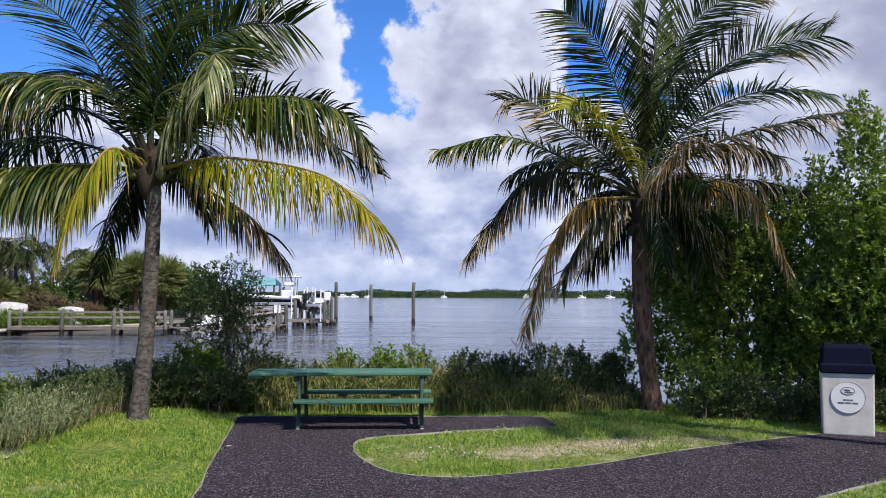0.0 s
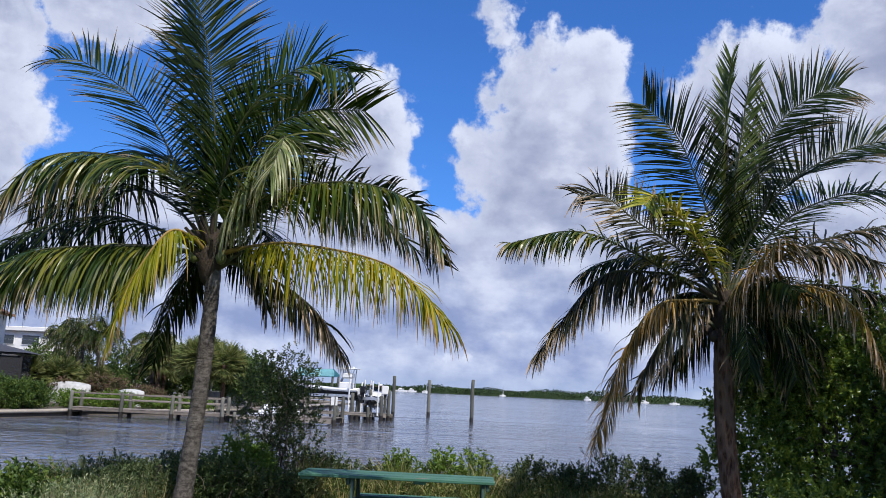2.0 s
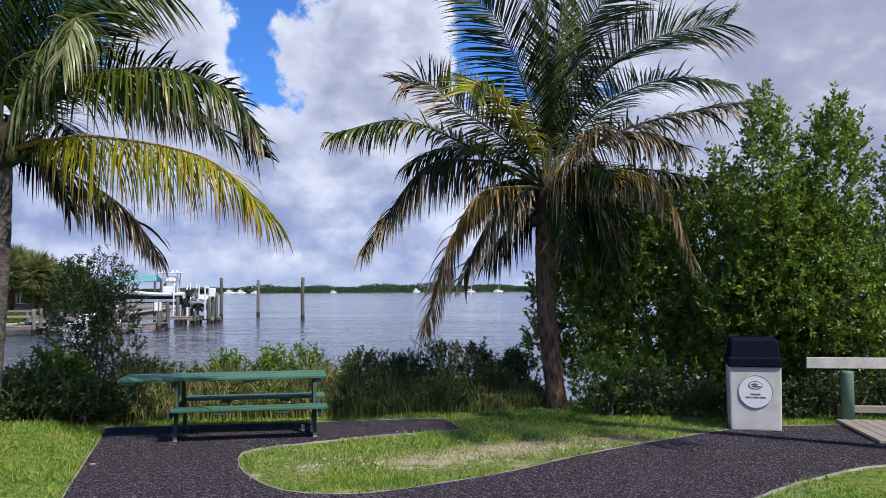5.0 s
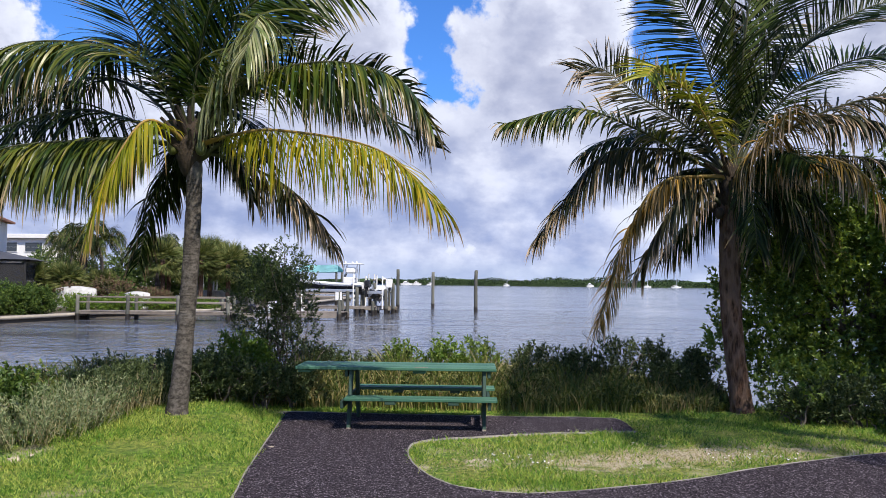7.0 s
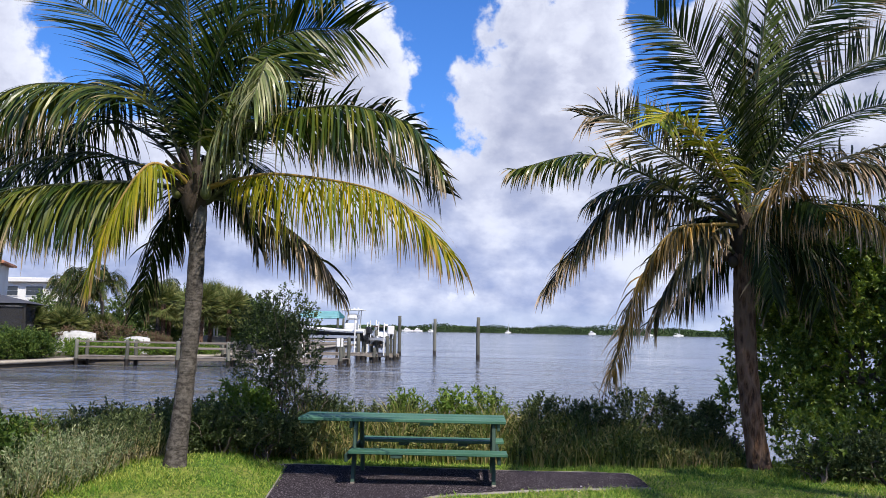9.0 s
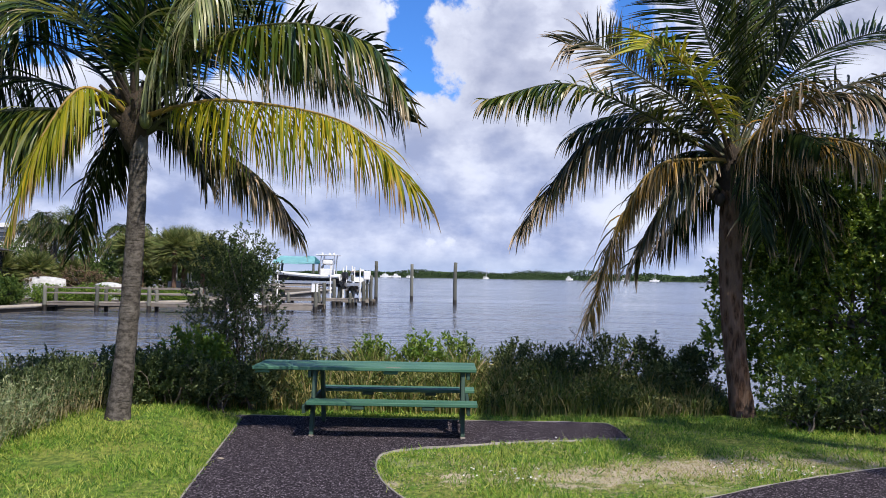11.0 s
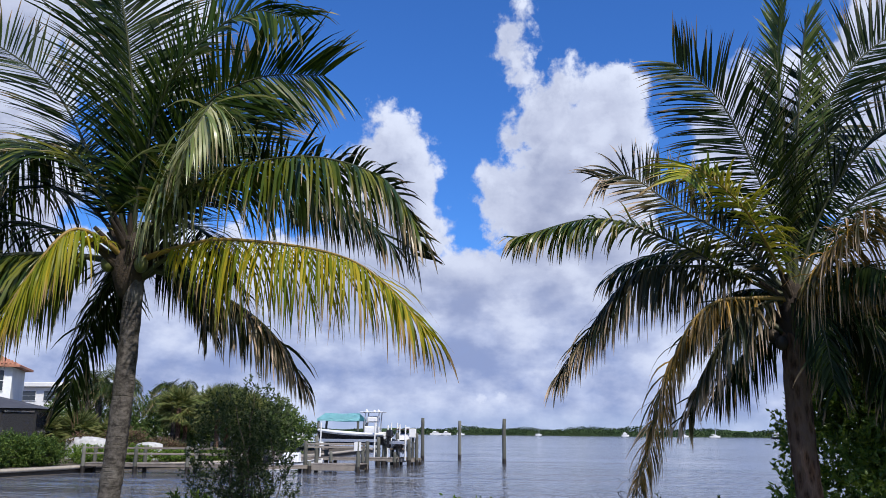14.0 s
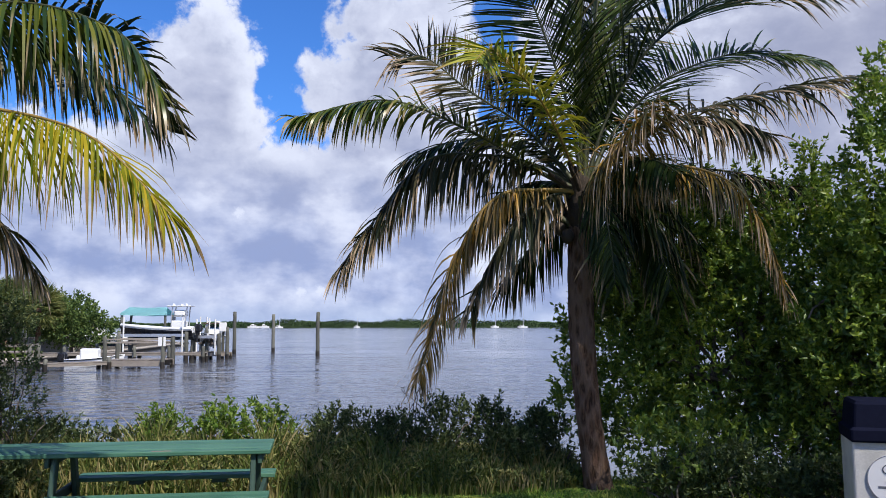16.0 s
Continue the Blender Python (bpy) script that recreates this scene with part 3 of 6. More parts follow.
def build_lawn():
    """Blades on the open grass: short, thinner on the worn stretch."""
    n = 270000
    x, y = rng.uniform(-6.2, 7.5, n), 5.2 + 8.9 * rng.random(n) ** 1.0
    # blades lean out over the rim of the asphalt here and there
    keep = ~inside(x + rng.normal(0, 0.018, n), y + rng.normal(0, 0.018, n), PATH_OUTLINE) & (y < shore_y(x) - 0.9)
    u, v = (y - 0.35 * x - 9.75) / 0.42, (x - 2.0) / 1.9
    worn = np.exp(-(u * u + v * v) * 0.8)
    clump = np.array([noise.noise((a * 1.3, b * 1.3, 0.0)) for a, b in zip(x[::1], y[::1])])
    keep &= rng.random(n) > worn * 0.93
    keep &= rng.random(n) < 0.72 + 0.9 * clump
    x, y, clump = x[keep], y[keep], clump[keep]
    n = len(x)
    P = np.stack([x, y, ground_z(x, y) - 0.004], 1)
    D = np.stack([rng.normal(0, 0.75, n), rng.normal(0, 0.75, n), np.ones(n)], 1)
    L = rng.uniform(0.03, 0.072, n) * (1 + 0.9 * clump) * (1 + 0.8 * (rng.random(n) < 0.05))
    V, F, uv = kites(P, D, L, rng.uniform(0.006, 0.011, n), rng)
    ob = new("lawn", fast_mesh("lawn", V, F, M["lawn"], uv))
    tagged(ob, "short bright green lawn grass beside the path", "grass", kind="stuff")
    n = 9000
    x = rng.normal(2.0, 1.5, n)
    y = 9.75 + 0.35 * x + rng.normal(0, 0.36, n)
    keep = ~inside(x, y, PATH_OUTLINE)
    x, y = x[keep], y[keep]
    n = len(x)
    D = np.stack([rng.normal(0, 1, n), rng.normal(0, 1, n), rng.uniform(0.1, 0.7, n)], 1)
    V, F, uv = kites(np.stack([x, y, np.full(n, 0.004)], 1), D, rng.uniform(0.02, 0.05, n), 0.006, rng)
    ob = new("dry_grass", fast_mesh("dry_grass", V, F, M["straw"], uv))
    tagged(ob, "thin dry straw-coloured grass on the worn patch", "grass", kind="stuff")
    n = 9000
    x, y = rng.uniform(-1.0, 5.0, n), rng.uniform(8.6, 12.6, n)
    tuft = np.array([noise.noise((a * 1.1 + 9, b * 1.6, 3.0)) for a, b in zip(x, y)])
    keep = ~inside(x, y, PATH_OUTLINE) & (tuft > 0.05)
    x, y = x[keep], y[keep]
    n = len(x)
    D = np.stack([rng.normal(0, 0.8, n), rng.normal(0, 0.8, n), rng.uniform(0.2, 1.0, n)], 1)
    V, F, uv = kites(np.stack([x, y, np.full(n, 0.004)], 1), D, rng.uniform(0.03, 0.07, n), 0.007, rng)
    ob = new("dead_grass", fast_mesh("dead_grass", V, F, M["straw"], uv))
    tagged(ob, "dead tan blades in tufts through the lawn", "grass", kind="stuff")
    # small white flowers: five petals each
    c = np.concatenate([np.stack([rng.normal(0.35, 0.28, 22), rng.normal(9.75, 0.14, 22)], 1), np.stack([rng.normal(2.6, 0.35, 36), rng.normal(10.30, 0.16, 36)], 1), np.stack([rng.uniform(-0.6, 4, 14), rng.uniform(9.0, 11.6, 14)], 1)])
    c = c[~inside(c[:, 0], c[:, 1], PATH_OUTLINE)]
    a = np.arange(5) * 1.2566
    P = np.repeat(np.column_stack([c, np.full(len(c), 0.055)]), 5, 0)
    D = np.tile(np.stack([np.cos(a), np.sin(a), np.full(5, 0.25)], 1), (len(c), 1))
    V, F, uv = kites(P, D, 0.012, 0.010, rng)
    ob = new("clover_flowers", fast_mesh("clover_flowers", V, F, M["white"], uv))
    tagged(ob, "small white clover flowers scattered over the lawn", "flowers", kind="stuff")


build_lawn()


# ---- palms ----
def frond(parent, heart, line, kind, gen, leaflets=62, lmax=0.8, narrow=1.0, limber=1.0, wide_leaf=1.0, name="frond"):
    """One feather leaf: a bowed rachis along line, from the heart, with two rows of leaflets, stiff where it stands up, hanging where it leans out."""
    old = kind in ("brown", "yellow", "lime")
    span, leaflets = 40, int(leaflets * 1.5)
    C = (curve3((0, 0, 0), *line, span) if len(line) == 2 else bowed([(0, 0, 0), *line], span)) + np.asarray(heart)
    length = np.linalg.norm(np.diff(C, axis=0), axis=1).sum()
    T = unit(np.gradient(C, axis=0))
    # a leaf that stands up turns its flat side, a hanging one stays level
    rise = float(np.clip((T[:, 2].mean() - 0.25) / 0.4, 0, 1))
    twist = gen.normal(0, 0.15) + (0.0 if kind in ("pale", "lime", "brown") else rise) * (1.3 if C[-1][0] < heart[0] else -1.3)
    up = np.array((0, 0, 1.0)) + 0.2 * gen.normal(size=3)
    S = unit(np.cross(T, up))
    N = np.cross(S, T)
    S, N = S * np.cos(twist) + N * np.sin(twist), N * np.cos(twist) - S * np.sin(twist)
    bag = Bag()
    steps = np.linspace(0, 1, 6)
    limp = {"green": 1.7, "dark": 1.9, "olive": 2.3, "yellow": 2.4, "pale": 2.8, "lime": 2.2, "brown": 3.0, "ragged": 2.3, "fresh": 0.15}[kind]
    wild = {"brown": 2.4, "ragged": 1.8, "yellow": 1.2, "pale": 1.2}.get(kind, 1.0)
    phase = gen.uniform(0, 6.28)
    down = np.array((0, 0, -1.0))
    for side in (-1, 1):
        for i in range(leaflets):
            u = 0.15 + 0.85 * (i + 0.5 + gen.uniform(-0.28, 0.28)) / leaflets
            k = np.clip(u, 0, 1) * (span - 1)
            a = min(int(k), span - 2)
            w = k - a
            p, t, s, m = ((1 - w) * Q[a] + w * Q[a + 1] for Q in (C, T, S, N))
            prof = np.clip((u - 0.08) / 0.22, 0.4, 1) * (1 - 0.42 * np.clip((u - 0.55) / 0.45, 0, 1) ** 1.4)
            L = (1.15 + 0.22 * rise) * lmax * prof * gen.uniform(0.82, 1.12)
            if gen.random() < 0.03 + (0.10 if old else 0.0):
                L *= gen.uniform(0.35, 0.7)
            stiff = 1.0 if kind in ("pale", "lime", "brown") else 1 - 0.93 * float(np.clip((t[2] + 0.02) / 0.5, 0, 1))
            g = limp * limber * stiff * (0.6 + 0.7 * gen.random()) * (1.15 - 0.75 * u * u)
            if gen.random() < 0.10:
                g *= 0.35
            # leaflets cling together in tufts, so that gaps open between them
            tuft = 0.10 * np.sin(u * leaflets * 0.55 + phase) + 0.06 * np.sin(u * 23 + phase * 2 + side)
            fwd = 0.32 + 0.20 * rise + 0.60 * u ** 2 + gen.normal(0, 0.07 * wild) + tuft
            d = side * s * narrow + t * fwd + m * (0.32 + gen.normal(0, 0.07 * wild)) + down * 0.40 * g
            d /= np.linalg.norm(d)
            pts, q, cur = [p], p, d
            for j in range(5):
                cur = cur + down * (g * 0.22 * (0.9 + j * 0.2) + 0.02 * j) + gen.normal(0, 0.025 * wild, 3)
                cur = cur / np.linalg.norm(cur)
                q = q + cur * L / 5
                pts.append(q)
            pts = np.array(pts)
            dirs = unit(np.gradient(pts, axis=0))
            wide = unit(np.cross(dirs, unit(np.cross(t, dirs) + 0.22 * wild * gen.normal(size=3))))
            half = 0.5 * wide_leaf * gen.uniform(0.020, 0.031) * np.array([0.5, 1, 1, 0.85, 0.55, 0.05])
            if kind in ("brown", "yellow"):
                half = half * (gen.uniform(0.45, 0.9) if kind == "brown" else gen.uniform(0.6, 0.95))
            V = np.concatenate([pts - wide * half[:, None], pts + wide * half[:, None]])
            r = np.arange(5)
            F = np.stack([r, r + 1, r + 7, r + 6], 1)
            bag.add(V, F, np.tile(np.stack([steps, np.full(6, u)], 1), (2, 1)))
    f = child(name, bag.mesh(name, M[kind]), parent, {"green": "", "dark": "", "olive": "olive green frond with browned leaflet ends", "yellow": "yellowing frond with brown tip",
              "pale": "pale green frond folded over", "lime": "lime green frond bent over, with yellow rib", "brown": "withered brown and orange hanging frond", "ragged": "dark ragged frond with tan withered leaflet ends", "fresh": "upright fresh light green frond"}[kind])
    radii = np.interp(np.linspace(0, 1, span), [0, 0.06, 0.2, 1], [0.055, 0.034, 0.020, 0.005])
    V, F = tube_arrays(C, radii, 6)
    child("rachis", fast_mesh("rachis", V, F, M["rachis_old" if old else "rachis"], None, True), f)
    return f


def palm_trunk(parent, base, top, r0, r1, flare, mat, gen, bend=0.06):
    n = 60
    u = np.linspace(0, 1, n)
    C = (1 - u)[:, None] * np.asarray(base) + u[:, None] * np.asarray(top)
    C[:, 0] += bend * np.sin(u * np.pi)
    z = u * (top[2] - base[2])
    R = r0 + (r1 - r0) * u + flare * np.exp(-z / 0.22) + 0.003 * np.sin(z * 21) + 0.0015 * gen.normal(size=n)
    V, F = tube_arrays(C, R, 22)
    child("trunk", fast_mesh("trunk", V, F, mat, None, True), parent)


def crown_heart(parent, at, gen, stubs=14, size=0.13):
    """Fibre sheath and old leaf bases where the fronds leave the trunk."""
    bm = bmesh.new()
    bmesh.ops.create_icosphere(bm, subdivisions=3, radius=size)
    for v in bm.verts:
        v.co = Vector((v.co.x * 1.0, v.co.y * 1.0, v.co.z * 2.3)) * (1 + 0.14 * noise.noise(v.co * 14))
    part("leaf_sheath", bm, M["fibre"], parent, "shaggy brown fibre", pose(*at), True)
    for i in range(stubs):
        a, e = gen.uniform(0, 6.28), gen.uniform(0.65, 1.35)
        d = np.array((np.cos(a) * np.cos(e), np.sin(a) * np.cos(e), np.sin(e)))
        p0 = np.asarray(at) + np.array((0, 0, gen.uniform(-0.35, 0.1)))
        C = np.stack([p0 + d * s + np.array((0, 0, -0.25 * s * s)) for s in (0, 0.18, 0.38, 0.6)])
        V, F = tube_arrays(C, [0.055, 0.045, 0.03, 0.02], 6)
        child("leaf_base", fast_mesh("leaf_base", V, F, M["fibre" if i % 4 else "rachis"], None, True), parent)


def coconut(parent, at, r, mat):
    bm = bmesh.new()
    bmesh.ops.create_icosphere(bm, subdivisions=2, radius=r)
    for v in bm.verts:
        v.co.z *= 1.25
        v.co *= 1 + 0.05 * noise.noise(v.co * 9 + Vector(at))
    part("coconut", bm, mat, parent, "", pose(*at), True)


def palm_one():
    gen = np.random.default_rng(11)
    t = empty("coconut_palm", (-3.77, 11.07, 0.20), label="coconut palm with grey ringed trunk and yellowing fronds, on the lawn", category="palm tree")
    palm_trunk(t, (-0.13, 0, -0.15), (0.04, 0, 3.22), 0.112, 0.090, 0.055, M["bark_ring"], gen, 0.05)
    h = (-0.02, 0.0, 3.19)
    crown_heart(t, (-0.02, 0, 3.20), gen, 34, 0.165)
    for a in ((0.17, -0.14, 3.16), (-0.2, -0.10, 3.18)):
        coconut(t, a, 0.07, M["nut"])
    # the line of each frond from the heart, its state, leaflets a side, their length and how far they hang
    for line, kind, count, long, limber in (
            (((-0.05, -0.10, 1.50), (-0.20, -0.25, 2.70), (-0.45, -0.50, 3.70)), "dark", 90, 0.90, 1.0), (((-0.20, 0.30, 1.30), (-0.50, 0.45, 2.50), (-0.85, 0.50, 3.40)), "green", 80, 0.75, 1.0),
            (((0.12, -0.15, 0.95), (0.45, -0.30, 1.86), (1.19, -0.50, 2.38), (1.80, -0.60, 2.25)), "green", 74, 0.62, 0.8), (((0.43, 0.20, 1.55), (1.05, 0.30, 2.05), (1.80, 0.40, 2.10)), "green", 74, 0.78, 0.2),
            (((0.55, -0.30, 1.05), (0.98, -0.55, 1.42), (1.08, -0.85, 1.25), (1.05, -1.10, 0.85)), "pale", 66, 0.80, 1.0),
            (((0.50, -0.15, 0.62), (1.10, -0.30, 0.86), (1.95, -0.45, 0.90), (2.65, -0.50, 0.66), (2.95, -0.50, 0.25)), "olive", 80, 0.80, 1.0),
            (((1.00, 0.10, 0.95), (1.90, 0.10, 0.96), (2.50, 0.00, 0.76), (2.92, -0.10, 0.00)), "dark", 70, 0.62, 0.25),
            (((0.60, -0.20, 0.12), (1.25, -0.40, 0.13), (2.45, -0.70, -0.15), (3.15, -0.80, -0.78)), "yellow", 96, 0.80, 1.0), (((1.03, 0.50, -0.40), (1.55, 0.80, -1.10)), "ragged", 60, 0.62, 0.8),
            (((-0.30, 0.05, 0.60), (-0.62, 0.10, 1.21), (-1.18, 0.15, 2.02), (-2.08, 0.20, 2.66), (-2.55, 0.20, 2.75)), "dark", 54, 0.68, 0.4),
            (((-0.25, -0.10, 0.60), (-0.58, -0.20, 1.04), (-1.32, -0.30, 1.24), (-2.16, -0.40, 1.16), (-2.62, -0.50, 0.62)), "olive", 94, 0.92, 1.0), (((-0.50, 0.30, 1.10), (-1.40, 0.50, 1.50), (-2.40, 0.60, 1.30), (-3.00, 0.70, 0.75)), "dark", 80, 0.80, 1.0),
            (((-1.35, 0.50, 1.00), (-2.95, 0.80, 0.55)), "dark", 66, 0.80, 1.0), (((-0.90, 0.15, 0.40), (-1.80, 0.30, 0.54), (-3.08, 0.50, 0.23), (-3.93, 0.60, -0.47)), "dark", 90, 0.92, 1.0),
            (((-0.60, -0.15, 0.08), (-1.16, -0.30, 0.05), (-2.06, -0.60, -0.10), (-2.50, -0.80, -0.60)), "olive", 84, 0.95, 1.0), (((-1.63, 0.10, 0.10), (-3.55, 0.20, -0.31)), "olive", 74, 0.80, 1.0),
            (((-1.70, -0.35, -0.02), (-3.25, -0.60, -0.85)), "olive", 66, 0.75, 1.0), (((-0.15, -0.35, 0.20), (-0.34, -0.62, 0.18), (-0.60, -0.90, -0.50), (-0.70, -1.00, -1.10)), "yellow", 70, 0.68, 0.9),
            # fronds behind and below the heart use the green darkened for shade
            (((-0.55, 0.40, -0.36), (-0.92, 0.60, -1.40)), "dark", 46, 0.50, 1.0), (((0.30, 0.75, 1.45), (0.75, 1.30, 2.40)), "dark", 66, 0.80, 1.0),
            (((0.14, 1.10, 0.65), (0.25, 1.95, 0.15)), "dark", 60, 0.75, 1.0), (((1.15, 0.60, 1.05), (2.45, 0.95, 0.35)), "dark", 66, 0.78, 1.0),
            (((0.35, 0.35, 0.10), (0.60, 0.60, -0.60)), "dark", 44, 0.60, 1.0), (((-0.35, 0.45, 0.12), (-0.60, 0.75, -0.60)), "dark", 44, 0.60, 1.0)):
        frond(t, h, line, kind, gen, count, long, limber=limber)


def palm_two():
    gen = np.random.default_rng(23)
    t = empty("coconut_palm", (3.27, 13.5, 0.0), label="coconut palm with reddish fibrous trunk and withered brown fronds", category="palm tree")
    palm_trunk(t, (0.0, 0, -0.12), (-0.15, 0, 3.3), 0.135, 0.150, 0.075, M["bark_fibre"], gen, -0.10)
    h = (-0.15, -0.05, 3.3)
    crown_heart(t, (-0.15, 0, 3.12), gen, 40, 0.19)
    for a in ((-0.40, 0.02, 2.90), (-0.36, -0.16, 2.80)):
        coconut(t, a, 0.07, M["nut_old"])
    frond(t, h, ((-0.02, 0.00, 2.1), (0.10, 0.00, 3.75)), "fresh", gen, 66, 0.42, 0.45)
    frond(t, h, ((0.14, -0.10, 1.9), (0.36, -0.15, 3.45)), "fresh", gen, 60, 0.42, 0.5)
    for line, kind, count, long, limber in (
            (((-0.10, 0.00, 0.70), (-0.25, 0.00, 1.30), (-0.65, 0.10, 2.47), (-1.20, 0.10, 3.05)), "dark", 76, 0.75, 1.0), (((0.48, -0.10, 2.26), (1.64, -0.10, 3.29)), "dark", 80, 0.75, 1.0),
            (((0.30, 0.00, 0.90), (0.85, -0.10, 1.75), (1.76, -0.10, 2.33), (2.80, -0.10, 2.55)), "dark", 96, 0.85, 0.6), (((0.45, 0.20, 0.80), (1.20, 0.40, 1.50), (2.20, 0.50, 1.85), (3.05, 0.50, 1.75)), "green", 84, 0.70, 0.6), (((0.50, -0.10, 0.50), (1.25, -0.20, 0.91), (2.30, -0.30, 1.18), (3.27, -0.30, 1.34)), "ragged", 84, 0.70, 0.8),
            (((0.90, 0.20, 0.30), (1.89, 0.40, 0.34), (2.95, 0.50, 0.10)), "ragged", 70, 0.55, 1.0), (((0.50, -0.35, 0.15), (1.01, -0.60, 0.20), (1.59, -0.70, -0.15), (1.93, -0.80, -1.19)), "brown", 64, 0.50, 1.0),
            (((0.23, -0.60, 0.42), (0.52, -1.10, 0.79)), "brown", 60, 0.72, 1.0), (((-0.30, -0.20, 0.60), (-0.63, -0.40, 1.08), (-1.10, -0.62, 1.42), (-1.30, -0.85, 1.25)), "lime", 80, 0.74, 0.3),
            (((-0.60, 0.15, 0.75), (-1.24, 0.30, 1.23), (-1.77, 0.50, 1.70), (-2.15, 0.55, 1.70)), "ragged", 70, 0.55, 0.5), (((-0.60, -0.15, 0.25), (-1.26, -0.30, 0.60), (-2.20, -0.35, 0.94), (-3.20, -0.40, 0.72)), "olive", 84, 0.55, 1.0),
            (((-0.50, 0.00, 0.30), (-1.09, 0.00, 0.42), (-1.85, 0.00, 0.30), (-2.68, 0.10, -0.80)), "ragged", 96, 0.74, 1.0), (((-0.50, -0.20, 0.00), (-1.02, -0.35, -0.10), (-1.42, -0.45, -0.65), (-1.87, -0.50, -2.05)), "brown", 96, 0.55, 1.0),
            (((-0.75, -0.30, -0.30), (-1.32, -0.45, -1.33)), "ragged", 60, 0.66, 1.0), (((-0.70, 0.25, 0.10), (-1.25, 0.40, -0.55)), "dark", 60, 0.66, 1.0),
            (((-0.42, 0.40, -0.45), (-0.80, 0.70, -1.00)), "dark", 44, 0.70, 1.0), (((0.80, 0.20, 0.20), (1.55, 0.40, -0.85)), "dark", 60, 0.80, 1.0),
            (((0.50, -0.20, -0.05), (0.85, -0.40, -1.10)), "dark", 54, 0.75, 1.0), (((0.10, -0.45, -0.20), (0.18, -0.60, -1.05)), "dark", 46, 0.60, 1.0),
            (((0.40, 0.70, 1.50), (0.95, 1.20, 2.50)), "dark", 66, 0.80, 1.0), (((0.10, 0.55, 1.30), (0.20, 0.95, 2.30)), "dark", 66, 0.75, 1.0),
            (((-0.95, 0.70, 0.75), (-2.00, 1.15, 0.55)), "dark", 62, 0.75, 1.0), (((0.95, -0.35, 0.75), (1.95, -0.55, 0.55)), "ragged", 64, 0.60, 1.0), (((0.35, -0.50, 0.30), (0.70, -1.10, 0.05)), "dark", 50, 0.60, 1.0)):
        frond(t, h, line, kind, gen, count, long, limber=limber, wide_leaf=0.95)


def palm_three():
    """The tall palm whose fronds throw their shade on the pad, the lawn and the foot of the mangrove."""
    gen = np.random.default_rng(29)
    t = empty("coconut_palm", (12.1, 4.4, 0.0), label="tall leaning coconut palm with grey ringed trunk on the lawn", category="palm tree")
    palm_trunk(t, (0, 0, -0.1), (-4.3, 1.5, 11.5), 0.16, 0.10, 0.08, M["bark_ring"], gen, 0.45)
    crown_heart(t, (-4.3, 1.5, 11.4), gen, 12)
    for k in range(12):
        a, e = k * 2.4 + gen.normal(0, 0.15), (k % 5) / 4.0
        d = np.array((np.cos(a), np.sin(a), 0))
        frond(t, (-4.3, 1.5, 11.5), (d * 1.3 + np.array((0, 0, 0.2 + 0.8 * e)), d * (2.4 - 0.5 * e) + np.array((0, 0, -0.9 + 2.0 * e))), "green" if k % 3 else "dark", gen, 50, 0.75)


palm_one()
palm_two()
palm_three()


# ---- mangrove, shrubs, reeds ----
def leafy(name, lobes, clumps, per, size, width, mat, gen, rise=0.6, spread=0.9):
    """Leaf clumps through the outer part of a set of lobes ((x, y, z), (rx, ry, rz))."""
    vol = np.array([r[0] * r[1] * r[2] for _, r in lobes]) ** 0.67
    pick = gen.choice(len(lobes), clumps, p=vol / vol.sum())
    c, r = np.array([l[0] for l in lobes])[pick], np.array([l[1] for l in lobes])[pick]
    d = unit(gen.normal(size=(clumps, 3)))
    rad = gen.uniform(0.30, 1.0, clumps) ** 0.55 * gen.uniform(0.86, 1.12, clumps)
    P = c + d * r * rad[:, None]
    keep = P[:, 2] > 0.02
    P, d = P[keep], d[keep]
    m = len(P)
    axis = unit(d + np.array((0, 0, rise)) + 0.35 * gen.normal(size=(m, 3)))
    s = gen.uniform(0, 1, (m, per))
    ends = P[:, None] + axis[:, None] * (s * size * 2.6)[..., None]
    D = axis[:, None] * 0.7 + unit(gen.normal(size=(m, per, 3))) * spread
    n = m * per
    V, F, uv = kites(ends.reshape(-1, 3), D.reshape(-1, 3), gen.uniform(0.7, 1.25, n) * size, gen.uniform(0.8, 1.2, n) * width, gen)
    return fast_mesh(name, V, F, mat, uv), P


def limbs(parent, root, targets, r0, gen, mat=None, name="limb"):
    for q in targets:
        a, q = np.asarray(root, float), np.asarray(q, float)
        mid = (a + q) / 2 + gen.normal(0, 0.12, 3) + np.array((0, 0, 0.1))
        C = curve3(a, mid, q, 10) + np.concatenate([np.zeros((1, 3)), gen.normal(0, 0.02, (9, 3))])
        V, F = tube_arrays(C, np.linspace(r0, r0 * 0.25, 10), 7)
        child(name, fast_mesh(name, V, F, mat or M["twig"], None, True), parent)


